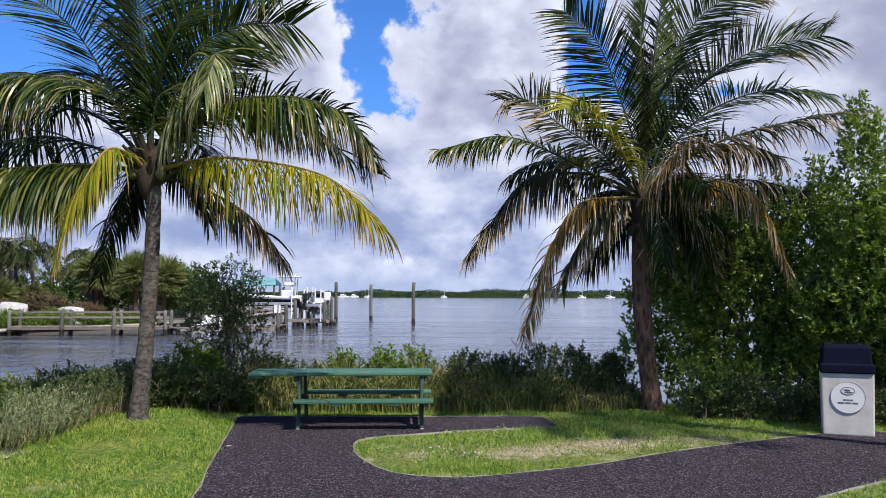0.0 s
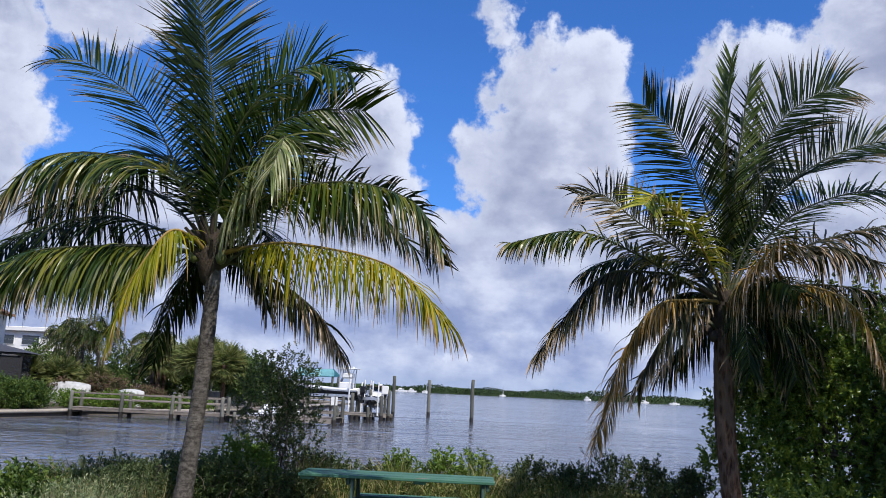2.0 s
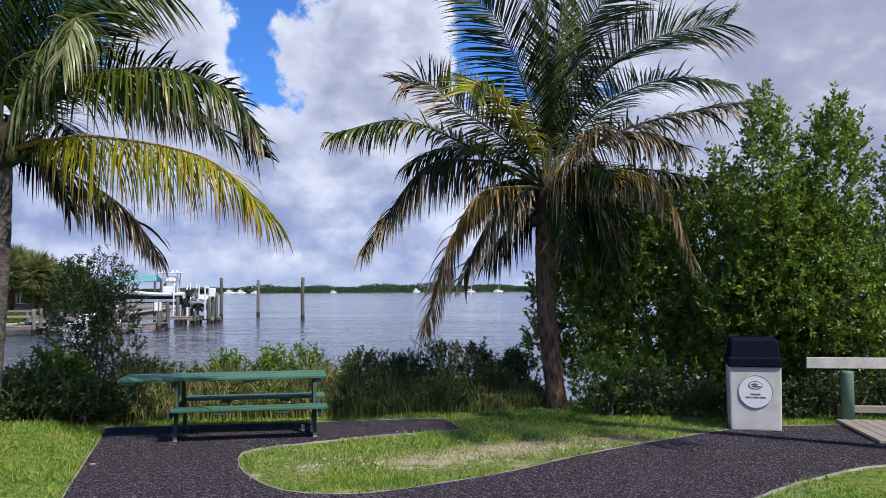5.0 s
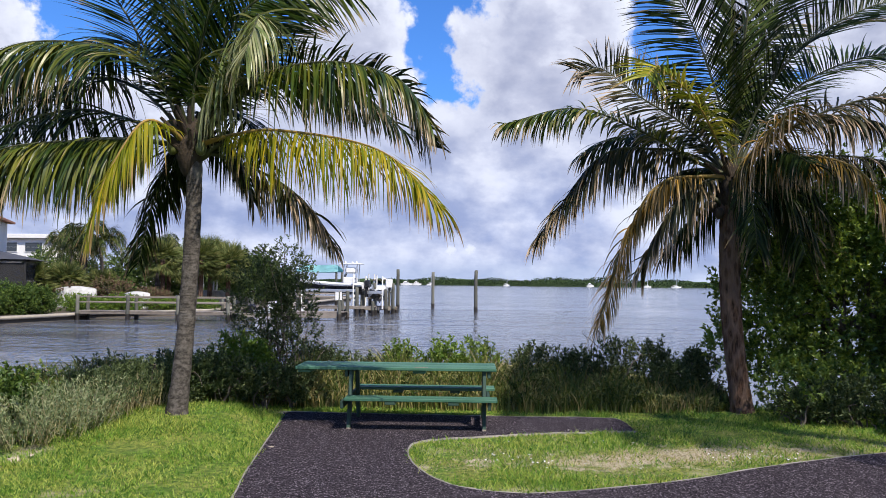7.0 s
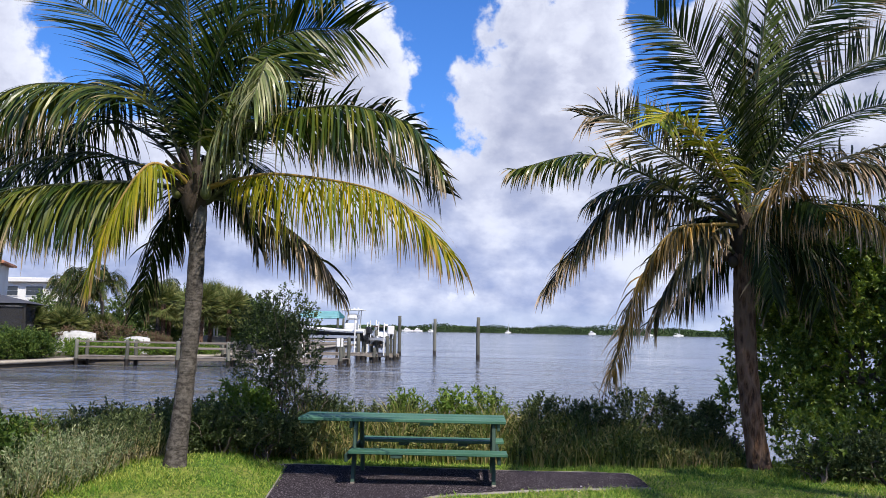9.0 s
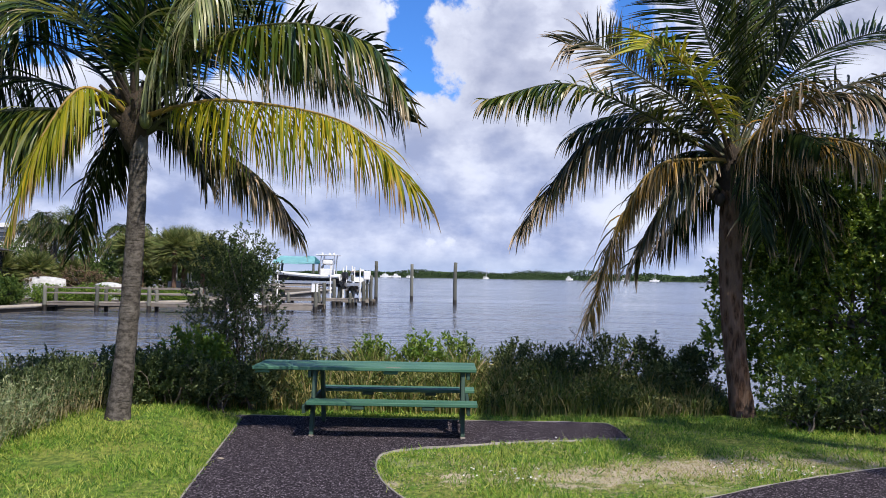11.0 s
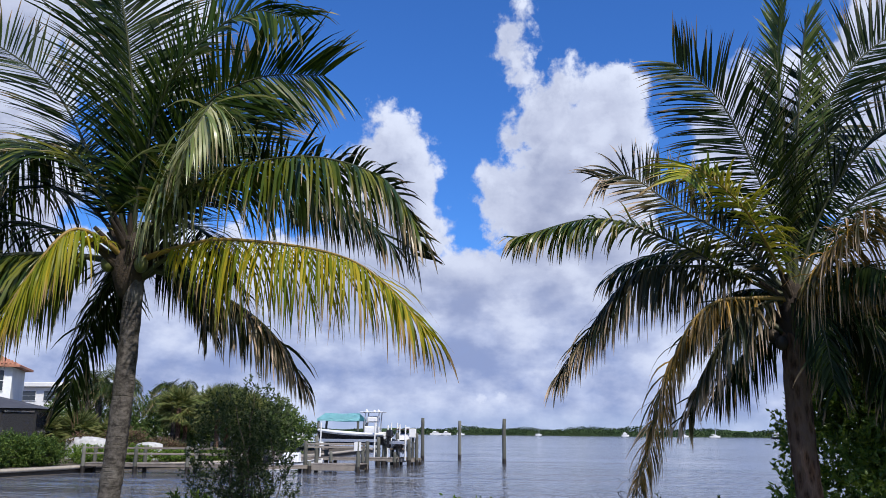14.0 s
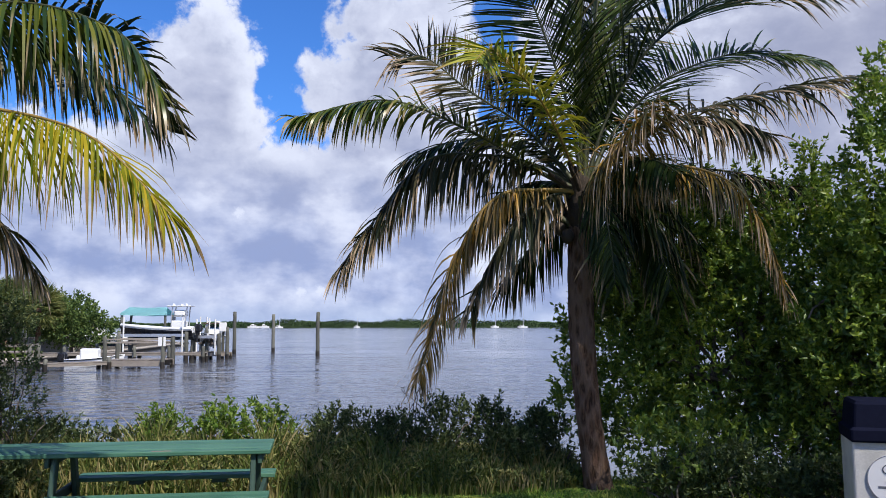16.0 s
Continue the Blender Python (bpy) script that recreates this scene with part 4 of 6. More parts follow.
def mangrove(at, lobes, clumps, gen, label, leaf="mangrove", size=0.078):
    t = empty("mangrove_tree", (*at, float(ground_z(np.array(at[0]), np.array(at[1])))), label=label, category="tree")
    me, P = leafy("crown", lobes, int(clumps * 1.3), 13, size, size * 0.46, M[leaf], gen, 1.0)
    child("crown", me, t)
    for k in range(3):
        foot = np.array((gen.uniform(-0.5, 0.5), gen.uniform(-0.3, 0.3), -0.05))
        top = foot + np.array((gen.uniform(-0.5, 0.5), gen.uniform(-0.2, 0.3), gen.uniform(0.8, 1.4)))
        V, F = tube_arrays(curve3(foot, (foot + top) / 2 + gen.normal(0, 0.08, 3), top, 10), np.linspace(0.085, 0.06, 10), 9)
        child("trunk", fast_mesh("trunk", V, F, M["twig"], None, True), t)
        sel = P[gen.choice(len(P), 9)]
        limbs(t, top, sel, 0.035, gen)
    return t


def shore_trees():
    gen = np.random.default_rng(31)
    mangrove((4.6, 14.2), [((0.4, 0.0, 1.5), (1.3, 1.0, 1.4)), ((-0.75, 0.0, 1.3), (0.70, 0.7, 1.2)), ((1.2, -0.2, 2.1), (1.1, 0.9, 1.45)), ((-0.15, 0.1, 2.55), (0.85, 0.7, 1.0)), ((-0.75, 0.1, 2.3), (0.5, 0.5, 0.7)), ((-1.55, -0.3, 0.95), (0.16, 0.2, 0.35)), ((-1.5, -0.2, 1.75), (0.14, 0.15, 0.3)), ((0.75, 0.0, 3.2), (0.16, 0.16, 0.6)), ((0.1, 0.0, 3.3), (0.14, 0.14, 0.5)), ((1.45, -0.2, 3.5), (0.16, 0.16, 0.55))], 4300, gen,
             "dense dark green mangrove on the water's edge")
    mangrove((6.5, 13.1), [((0.0, 0.0, 1.7), (1.2, 0.8, 1.4)), ((-0.48, -0.75, 3.0), (0.40, 0.5, 1.35)), ((0.50, -0.7, 3.0), (0.45, 0.5, 1.35)), ((-0.58, -0.75, 4.1), (0.13, 0.13, 0.5)), ((-0.2, -0.75, 3.9), (0.13, 0.13, 0.45)), ((0.62, -0.7, 4.1), (0.13, 0.13, 0.5)), ((0.3, -0.7, 3.8), (0.12, 0.12, 0.5)), ((0.85, -0.7, 3.7), (0.12, 0.12, 0.5)), ((0.0, -0.4, 2.4), (0.8, 0.7, 1.0)), ((-0.5, 0.0, 1.2), (1.0, 0.6, 1.0)), ((0.9, -0.3, 1.7), (0.8, 0.7, 1.3)), ((0.4, -0.85, 1.75), (1.1, 0.55, 0.75)), ((-0.6, -0.5, 1.7), (0.8, 0.5, 0.7))], 4200, gen,
             "tall dark green mangrove behind the litter bin")
    mangrove((8.95, 12.9), [((0.2, 0, 2.0), (1.3, 1.0, 1.5)), ((-0.8, -0.6, 3.0), (0.45, 0.5, 1.15)), ((1.2, -0.2, 2.8), (1.2, 1.0, 1.7)), ((-0.5, 0.1, 1.3), (0.8, 0.7, 0.9)), ((1.5, -0.4, 1.3), (1.4, 1.0, 1.2))], 2600, gen,
             "tall dense dark green mangrove beside the boardwalk")
    mangrove((13.5, 12.6), [((0, 0, 2.2), (2.2, 1.3, 2.2)), ((1.8, 0, 3.0), (1.6, 1.2, 2.0))], 1200, gen, "tall dark green mangrove beyond the boardwalk", "mangrove", 0.13)


shore_trees()


def shrub(at, h, w, leaf, gen, label, clumps=150, per=12, size=0.07, name="shrub", slim=0.42, thin=False, spread=0.9):
    """A low bush: several stems from one foot, each with leaf clumps."""
    z = float(ground_z(np.array(at[0]), np.array(at[1])))
    t = empty(name, (at[0], at[1], z), label=label, category="shrub", group="shrubs along the shore")
    lobes = []
    for k in range(5 if not thin else 7):
        a = gen.uniform(0, 6.28)
        zz = gen.uniform(0.40, 0.78) if not thin else gen.uniform(0.25, 0.85)
        lobes.append(((np.cos(a) * w * 0.5 * gen.random(), np.sin(a) * w * 0.35 * gen.random(), h * zz), (w * gen.uniform(0.28, 0.5), w * gen.uniform(0.25, 0.4), h * (1.02 - zz))))
    me, P = leafy("foliage", lobes, clumps, per, size, size * slim, M[leaf], gen, 1.2, spread)
    child("foliage", me, t)
    for q in P[gen.choice(len(P), 8 if not thin else 22)]:
        limbs(t, (gen.normal(0, 0.06), gen.normal(0, 0.05), -0.05), [q], 0.014, gen, name="stem")
    return t


def wispy_shrub(at, h, w, gen, leaf, label):
    """Many thin pale stems from the ground, with small upright leaves."""
    t = empty("shrub", (at[0], at[1], float(ground_z(np.array(at[0]), np.array(at[1])))), label=label, category="shrub", group="shrubs along the shore")
    n, per = 64, 26 if leaf == "silver" else 18
    a, r = gen.uniform(0, 6.28, n), w * np.sqrt(gen.random(n))
    foot = np.stack([np.cos(a) * r, np.sin(a) * r, np.full(n, -0.03)], 1)
    lean = unit(np.stack([np.cos(a) * 0.30, np.sin(a) * 0.30, np.ones(n)], 1) + 0.16 * gen.normal(size=(n, 3)))
    tall = h * gen.uniform(0.6, 1.1, n)
    V, F, uv = kites(foot, lean, tall, np.full(n, 0.010), gen, 0.05)
    child("stem", fast_mesh("stem", V, F, M["straw"], uv), t, "thin pale stems")
    u = gen.uniform(0.30 if leaf == "silver" else 0.5, 1.0, (n, per))
    P = foot[:, None] + lean[:, None] * (tall[:, None] * u)[..., None]
    D = lean[:, None] * 0.9 + 0.55 * gen.normal(size=(n, per, 3))
    m = n * per
    V, F, uv = kites(P.reshape(-1, 3), D.reshape(-1, 3), gen.uniform(0.03, 0.065, m), gen.uniform(0.009, 0.016, m), gen)
    child("foliage", fast_mesh("foliage", V, F, M[leaf], uv), t)


def shore_shrubs():
    gen = np.random.default_rng(41)
    low = "low dark green shrub on the bank behind the picnic pad"
    for x, y, h, w in ((-5.9, 11.6, 0.50, 1.0), (-5.2, 12.2, 0.62, 1.0), (-4.6, 12.9, 0.64, 0.9), (-4.1, 13.2, 0.62, 0.8), (-2.7, 13.9, 0.80, 0.8), (-2.1, 14.1, 0.80, 0.8),
                       (0.5, 14.0, 0.84, 0.7), (1.0, 14.1, 0.80, 0.6), (1.5, 14.0, 0.98, 0.7), (2.0, 14.2, 0.96, 0.6), (2.4, 13.9, 0.55, 0.5), (2.8, 14.0, 0.72, 0.4)):
        shrub((x, y), h, w, "shrub", gen, low, 330, 12, 0.055, spread=0.7)
    for x, y, h, w in ((-5.0, 11.35, 0.50, 0.6), (-4.65, 11.8, 0.55, 0.7), (-4.25, 12.1, 0.56, 0.7), (-3.8, 12.4, 0.58, 0.7), (-3.4, 12.75, 0.55, 0.6), (-2.95, 13.1, 0.5, 0.55)):
        shrub((x, y), h, w, "shrub", gen, "low dark green brush at the back of the lawn", 300, 12, 0.05, spread=0.7)
    for x, y, h, w in ((-3.95, 12.95, 0.86, 0.6), (-3.55, 13.0, 0.80, 0.5), (-1.05, 14.2, 1.0, 0.6), (-0.55, 14.25, 1.0, 0.55), (-1.7, 14.2, 0.95, 0.6)):
        shrub((x, y), h, w, "bright", gen, "bright green leafy shrub on the bank", 170, 12, 0.07)
    shrub((-3.33, 13.5), 2.25, 1.0, "shrub", np.random.default_rng(8), "tall thin feathery shrub with fine grey-green leaves", 1700, 10, 0.046, "tall_shrub", 0.42, True)
    for x, y, h, w in ((-4.88, 9.55, 0.58, 0.24), (-4.75, 9.88, 0.62, 0.26), (-4.72, 10.20, 0.62, 0.26), (-5.05, 10.00, 0.64, 0.26), (-4.66, 10.52, 0.60, 0.24)):
        wispy_shrub((x, y), h, w, gen, "silver", "silvery grey-leaved wispy shrub with pale stems at the lawn's edge")
    for x, y, h, w in ((-4.62, 10.85, 0.56, 0.24), (-4.52, 11.15, 0.56, 0.24), (-4.70, 11.40, 0.60, 0.26), (-4.40, 11.50, 0.50, 0.22), (-4.85, 10.85, 0.62, 0.26)):
        wispy_shrub((x, y), h, w, gen, "shrub", "dark-leaved shrub with bare tan stems at the lawn's edge")
    for x, y, h, w in ((-5.60, 9.15, 0.66, 0.55), (-6.20, 9.05, 0.70, 0.7), (-5.95, 8.85, 0.45, 0.5), (-6.9, 9.2, 0.65, 0.8)):
        shrub((x, y), h, w, "broad", gen, "broad-leaved glossy green shrub above the rocks", 105, 9, 0.10, slim=0.55)
    for x, y, h, w in ((-5.35, 9.85, 0.60, 0.5), (-6.3, 10.2, 0.60, 0.8), (-5.8, 10.9, 0.60, 0.7)):
        shrub((x, y), h, w, "hedge", gen, "dark green leafy shrub above the water", 190, 10, 0.07, slim=0.5)
    for k, x in enumerate(np.linspace(3.9, 8.3, 8)):
        shrub((float(x), 12.95 + 0.25 * (k % 2)), 0.75, 0.9, "mangrove", gen, "dark undergrowth below the mangrove", 110, 12, 0.08)
    for k, x in enumerate(np.linspace(3.75, 8.4, 13)):
        shrub((float(x), (12.65 if x < 4.6 else 12.25) + 0.15 * (k % 2)), 0.36 + 0.1 * (k % 3), 0.6, "shrub", gen, "low dark undergrowth at the foot of the mangrove", 150, 12, 0.06)


shore_shrubs()


def reeds():
    """Tall sedge and rank grass along the bank."""
    n = 12000
    x = rng.uniform(-6.3, 3.1, n)
    front = np.interp(x, [-6.3, -5.2, -4.3, -3.2, 1.3, 2.0, 3.1], [10.3, 11.2, 12.0, 13.05, 13.2, 13.3, 13.5])
    y = front + rng.random(n) ** 1.3 * 1.2
    P = np.stack([x, y, ground_z(x, y) - 0.02], 1)
    keep = (x > -3.2) | (rng.random(n) < np.interp(x, [-5.4, -4.9, -4.5, -3.2], [0.8, 0.8, 0.6, 0.6]))
    x, y, P, front, n = x[keep], y[keep], P[keep], front[keep], int(keep.sum())
    h = rng.uniform(0.36, 0.92, n) * np.interp(y - front, [0, 0.4, 1.2], [0.45, 0.95, 1.15]) * np.interp(x, [-6.3, -4, -3, 0.3, 3.1], [0.9, 0.75, 1.0, 0.95, 0.6]) * (1 + 0.3 * np.sin(x * 2.7) * np.sin(x * 7.3 + 1))
    lean = rng.normal(0, 0.22, (n, 2))
    w = rng.uniform(0.006, 0.013, n)
    a = rng.uniform(0, 6.28, n)
    side = np.stack([np.cos(a), np.sin(a), np.zeros(n)], 1)
    V, U = [], []
    for u, k in ((0.0, 1.0), (0.4, 0.9), (0.75, 0.6), (1.0, 0.05)):
        q = P + np.stack([lean[:, 0] * h * u * u, lean[:, 1] * h * u * u, h * u * (1 - 0.15 * u * u)], 1)
        V += [q - side * (w * k)[:, None], q + side * (w * k)[:, None]]
        U += [np.stack([np.full(n, u), np.zeros(n)], 1)] * 2
    V, U = np.stack(V, 1).reshape(-1, 3), np.stack(U, 1).reshape(-1, 2)
    i = np.arange(n)[:, None] * 8
    F = np.concatenate([i + np.array((0, 1, 3, 2)) + 2 * s for s in range(3)], 1).reshape(-1, 4)
    ob = new("reeds", fast_mesh("reeds", V, F, M["reed"], U))
    tagged(ob, "tall green and straw-coloured rank grass along the bank", "reeds", kind="stuff")


reeds()


def undergrowth(name, count, leaf, gen, size, label, top, left):
    """Small leaves on stems, massed along the bank among the reeds."""
    x = gen.uniform(-6.2, 3.1, count)
    front = np.interp(x, [-6.3, -5.2, -4.3, -3.2, 1.3, 2.0, 3.1], [10.5, 11.3, 12.1, 13.1, 13.25, 13.35, 13.5])
    back = gen.random(count)
    y = front + back * 1.2
    wave = np.array([noise.noise((a * 1.7, b * 1.7, 5.0)) for a, b in zip(x, y)])
    h = top * np.interp(x, [-6, 1.6, 2.4, 3.1], [1, 1, 0.65, 0.6]) * np.interp(back, [0, 0.3, 1], [0.45, 0.85, 1.1]) * (1 + 0.45 * wave)
    keep = (x > -3.2) | (gen.random(count) < left)
    x, y, h = x[keep], y[keep], h[keep]
    n, per = len(x), 9
    foot = np.stack([x, y, ground_z(x, y)], 1)
    s = gen.uniform(0.25, 1.0, (n, per))
    lean = gen.normal(0, 0.16, (n, 1, 2)) * s[..., None]
    P = np.concatenate([foot[:, None, :2] + lean * h[:, None, None], (foot[:, None, 2] + s * h[:, None])[..., None]], -1).reshape(-1, 3)
    D = unit(gen.normal(size=(n * per, 3))) + np.array((0, 0, 0.7))
    V, F, uv = kites(P, D, gen.uniform(0.7, 1.3, n * per) * size, gen.uniform(0.25, 0.4, n * per) * size, gen)
    tagged(new(name, fast_mesh(name, V, F, M[leaf], uv)), label, "undergrowth", kind="stuff")


undergrowth("undergrowth", 3200, "shrub", np.random.default_rng(61), 0.060, "dark leafy undergrowth massed along the bank", 0.52, 1.0)
undergrowth("weeds", 6200, "weed", np.random.default_rng(62), 0.065, "light olive green weeds massed along the bank", 0.56, 0.15)


# ---- picnic table, bin, boardwalk ----
def picnic_table():
    t = empty("picnic_table", (-1.08, 11.93, 0.004), 4.4, "green-stained wooden picnic table with two bench seats, on the asphalt pad", "picnic table")
    for k in range(5):
        boxed("top_board", (2.47, 0.140, 0.038), M["table"], t, (-0.27, -0.292 + 0.146 * k, 0.726 + 0.003 * (k % 2)), (0, 0, 0), 0.006)
    for s in (-1, 1):
        for k in range(2):
            boxed("seat_board", (1.82, 0.140, 0.038), M["table"], t, (0.06, s * (0.495 + 0.146 * k), 0.392 + 0.003 * k), (0, 0, 0), 0.006)
        # legs, beams and seat cleats take the darker green that stands for shade
        for x in (-0.82, 0.82):
            # splayed leg from below the top to the ground under the seat
            lean = math.degrees(math.atan2(0.21, 0.70))
            boxed("leg", (0.045, 0.092, 0.73), M["table_shaded"], t, (x, s * 0.365, 0.358), (s * lean, 0, 0), 0.006)
            boxed("leg_foot", (0.047, 0.097, 0.03), M["dock"], t, (x, s * 0.470, 0.017), (0, 0, 0), 0.004, "pale worn foot of the leg")
        for x in (-0.30, 0.45):
            boxed("seat_cleat", (0.13, 0.27, 0.036), M["table_shaded"], t, (x, s * 0.568, 0.355), (0, 0, 0), 0.005)
    for x in (-0.877, 0.877):
        boxed("seat_beam", (0.038, 1.36, 0.09), M["table_shaded"], t, (x, 0, 0.328), (0, 0, 0), 0.006)
        boxed("top_beam", (0.038, 0.66, 0.085), M["table_shaded"], t, (x, 0, 0.664), (0, 0, 0), 0.006)
    boxed("top_cleat", (0.16, 0.66, 0.036), M["table"], t, (0.02, 0, 0.688), (0, 0, 0), 0.005)
    boxed("top_cleat", (0.16, 0.66, 0.036), M["table"], t, (-1.40, 0, 0.688), (0, 0, 0), 0.005)
    # a chip of pale bare wood on the front board
    boxed("worn_patch", (0.16, 0.03, 0.004), M["dock"], t, (0.05, -0.335, 0.747), (0, 0, 4), 0.0, "pale bare scuff")


picnic_table()


def litter_bin():
    t = empty("litter_bin", (5.34, 11.50, 0.010), -20.0, "square cast-concrete litter bin with dark navy lid and round badge", "litter bin")
    bm = bmesh.new()
    made = box(bm, (0.625, 0.58, 0.81), (0, 0, 0.405))
    for v in made:
        k = 0.965 + 0.035 * v.co.z / 0.8
        v.co.x, v.co.y = v.co.x * k, v.co.y * k
    bmesh.ops.bevel(bm, geom=bm.edges[:], offset=0.022, segments=3, affect="EDGES", profile=0.5)
    part("body", bm, M["binstone"], t, "", None, False)
    bm = bmesh.new()
    rings = [(0.312, 0.795), (0.322, 0.81), (0.322, 0.90), (0.296, 0.925), (0.278, 1.12), (0.258, 1.145)]
    loops = [[bm.verts.new((sx * r, sy * r, z)) for sx, sy in ((-1, -1), (1, -1), (1, 1), (-1, 1))] for r, z in rings]
    for a, b in zip(loops, loops[1:]):
        for i in range(4):
            bm.faces.new((a[i], a[(i + 1) % 4], b[(i + 1) % 4], b[i]))
    bm.faces.new(loops[-1]), bm.faces.new(loops[0][::-1])
    bmesh.ops.bevel(bm, geom=[e for e in bm.edges if abs(e.verts[0].co.z - e.verts[1].co.z) > 0.01], offset=0.02, segments=2, affect="EDGES", profile=0.5)
    part("lid", bm, M["lid"], t, "dark navy plastic lid with sloping sides")

    def disc(name, r, depth, z, mat, parent, sx=1.0, sz=1.0, x=0.0, hole=0.0):
        bm = bmesh.new()
        n = 40
        o = [bm.verts.new((x + sx * r * math.cos(a), 0, z + sz * r * math.sin(a))) for a in np.linspace(0, 2 * math.pi, n, endpoint=False)]
        if hole:
            i = [bm.verts.new((x + sx * hole * math.cos(a), 0, z + sz * hole * math.sin(a))) for a in np.linspace(0, 2 * math.pi, n, endpoint=False)]
            for k in range(n):
                bm.faces.new((o[k], o[(k + 1) % n], i[(k + 1) % n], i[k]))
        else:
            bm.faces.new(o)
        e = bmesh.ops.extrude_face_region(bm, geom=bm.faces[:])
        bmesh.ops.translate(bm, vec=(0, -0.004, 0), verts=[v for v in e["geom"] if isinstance(v, bmesh.types.BMVert)])
        return part(name, bm, mat, parent, "", pose(0, depth, 0))

    b = disc("badge", 0.205, -0.292, 0.49, M["badge"], t)
    disc("badge_ring", 0.203, -0.003, 0.49, M["ink"], b, hole=0.199)
    disc("badge_oval", 0.084, -0.003, 0.57, M["ink"], b, 1.0, 0.62)
    disc("badge_oval", 0.074, -0.006, 0.57, M["badge"], b, 1.0, 0.57)
    disc("badge_shape", 0.040, -0.009, 0.582, M["ink"], b, 1.0, 0.30, -0.01)
    disc("badge_shape", 0.044, -0.009, 0.556, M["ink"], b, 1.2, 0.22, 0.01)
    for z, w in ((0.458, 0.12), (0.420, 0.25)):
        for k in range(3):
            boxed("lettering_bar", (w / 3.6, 0.003, 0.018), M["ink"], b, (w * (k - 1) / 3.0, -0.0055, z), (0, 0, 0), 0.0)


litter_bin()


def boardwalk():
    """The start of a timber walk beside the bin: planks, a kerb board, a green post and rail."""
    w = empty("boardwalk", (6.42, 11.48, 0.0), -14, "weathered grey timber boardwalk with a green rail post", "boardwalk")
    for k in range(22):
        boxed("plank", (0.138, 1.6, 0.036), M["dock"], w, (0.15 + 0.145 * k, -0.55, 0.045), (0, 0, 0), 0.004)
    for y in (-1.2, 0.1):
        boxed("joist", (3.2, 0.06, 0.10), M["dock"], w, (1.65, y, -0.03), (0, 0, 0), 0.004)
    boxed("kerb_board", (2.9, 0.09, 0.09), M["dock"], w, (1.75, 0.30, 0.19), (0, 0, 0), 0.006)
    for x in (0.25, 2.2):
        bm = bmesh.new()
        bmesh.ops.create_cone(bm, cap_ends=True, segments=20, radius1=0.085, radius2=0.08, depth=0.66)
        bmesh.ops.bevel(bm, geom=[e for e in bm.edges if e.verts[0].co.z > 0.3 and e.verts[1].co.z > 0.3], offset=0.03, segments=3, affect="EDGES", profile=0.6)
        part("post", bm, M["post_green"], w, "green-stained round post", pose(x, 0.30, 0.36), True)
        boxed("rail_block", (0.16, 0.16, 0.20), M["dock"], w, (x, 0.42, 0.12), (0, 0, 0), 0.006)
    boxed("rail_board", (3.2, 0.04, 0.145), M["concrete"], w, (1.35, 0.34, 0.79), (0, 0, 0), 0.005, "pale weathered rail board")


boardwalk()


def shore_rocks():
    gen = np.random.default_rng(5)
    for k in range(44):
        bm = bmesh.new()
        big = k < 12
        r = gen.uniform(0.16, 0.29) if big else gen.uniform(0.025, 0.09)
        bmesh.ops.create_icosphere(bm, subdivisions=3 if big else 2, radius=r)
        off = Vector(gen.uniform(-9, 9, 3))
        flat = gen.uniform(0.28, 0.45) if big else gen.uniform(0.4, 0.7)
        for v in bm.verts:
            q = v.co / r
            v.co *= 1 + 0.5 * noise.noise(q * 0.9 + off) + 0.22 * noise.noise(q * 2.7 + off)
            # broken faces: cut flat on a few sides
            for a in (0.4, 2.1, 3.7, 5.2):
                d = Vector((math.cos(a + off.x), math.sin(a + off.x), 0.35))
                over = v.co.dot(d) - 0.72 * r
                if over > 0:
                    v.co -= d * over * 0.85
            v.co.z *= flat
        x, y = (min(-4.8, gen.normal(-5.25, 0.35)), gen.normal(8.45, 0.25)) if big else (min(-4.62, gen.normal(-5.0, 0.30)), gen.normal(8.75, 0.25))
        ob = part("rock", bm, M["rock"], None, "", pose(x, y, float(ground_z(np.array(x), np.array(y))) + r * flat * 0.35, 0, 0, gen.uniform(0, 360)))
        tagged(ob, "broad broken tan limestone slab on the bank" if big else "small pale limestone rock at the edge of the bank", "rock", "rocks on the bank")


shore_rocks()


def pebble_on_path():
    bm = bmesh.new()
    bmesh.ops.create_icosphere(bm, subdivisions=2, radius=0.024)
    for v in bm.verts:
        v.co = Vector((v.co.x * 1.5, v.co.y * 0.8, v.co.z * 0.35)) * (1 + 0.2 * noise.noise(v.co * 30))
    tagged(part("shell", bm, M["rock"], None, "", pose(-2.42, 10.12, 0.025), True), "small pale shell fragment on the asphalt", "shell")


pebble_on_path()


def dead_weed():
    """A bare dry weed that stands over the reeds."""
    gen = np.random.default_rng(77)
    t = empty("dry_weed", (1.28, 14.25, float(ground_z(np.array(1.28), np.array(14.25)))), label="bare dry grey weed standing above the reeds", category="weed")
    for k in range(7):
        top = np.array((gen.normal(0.05, 0.12), gen.normal(0, 0.06), gen.uniform(1.1, 1.45)))
        limbs(t, (0, 0, 0.1), [top], 0.010, gen, M["twig"], "stem")
        limbs(t, top * 0.8, [top + np.array((gen.normal(0, 0.12), 0, -0.02))], 0.006, gen, M["twig"], "stem")


dead_weed()


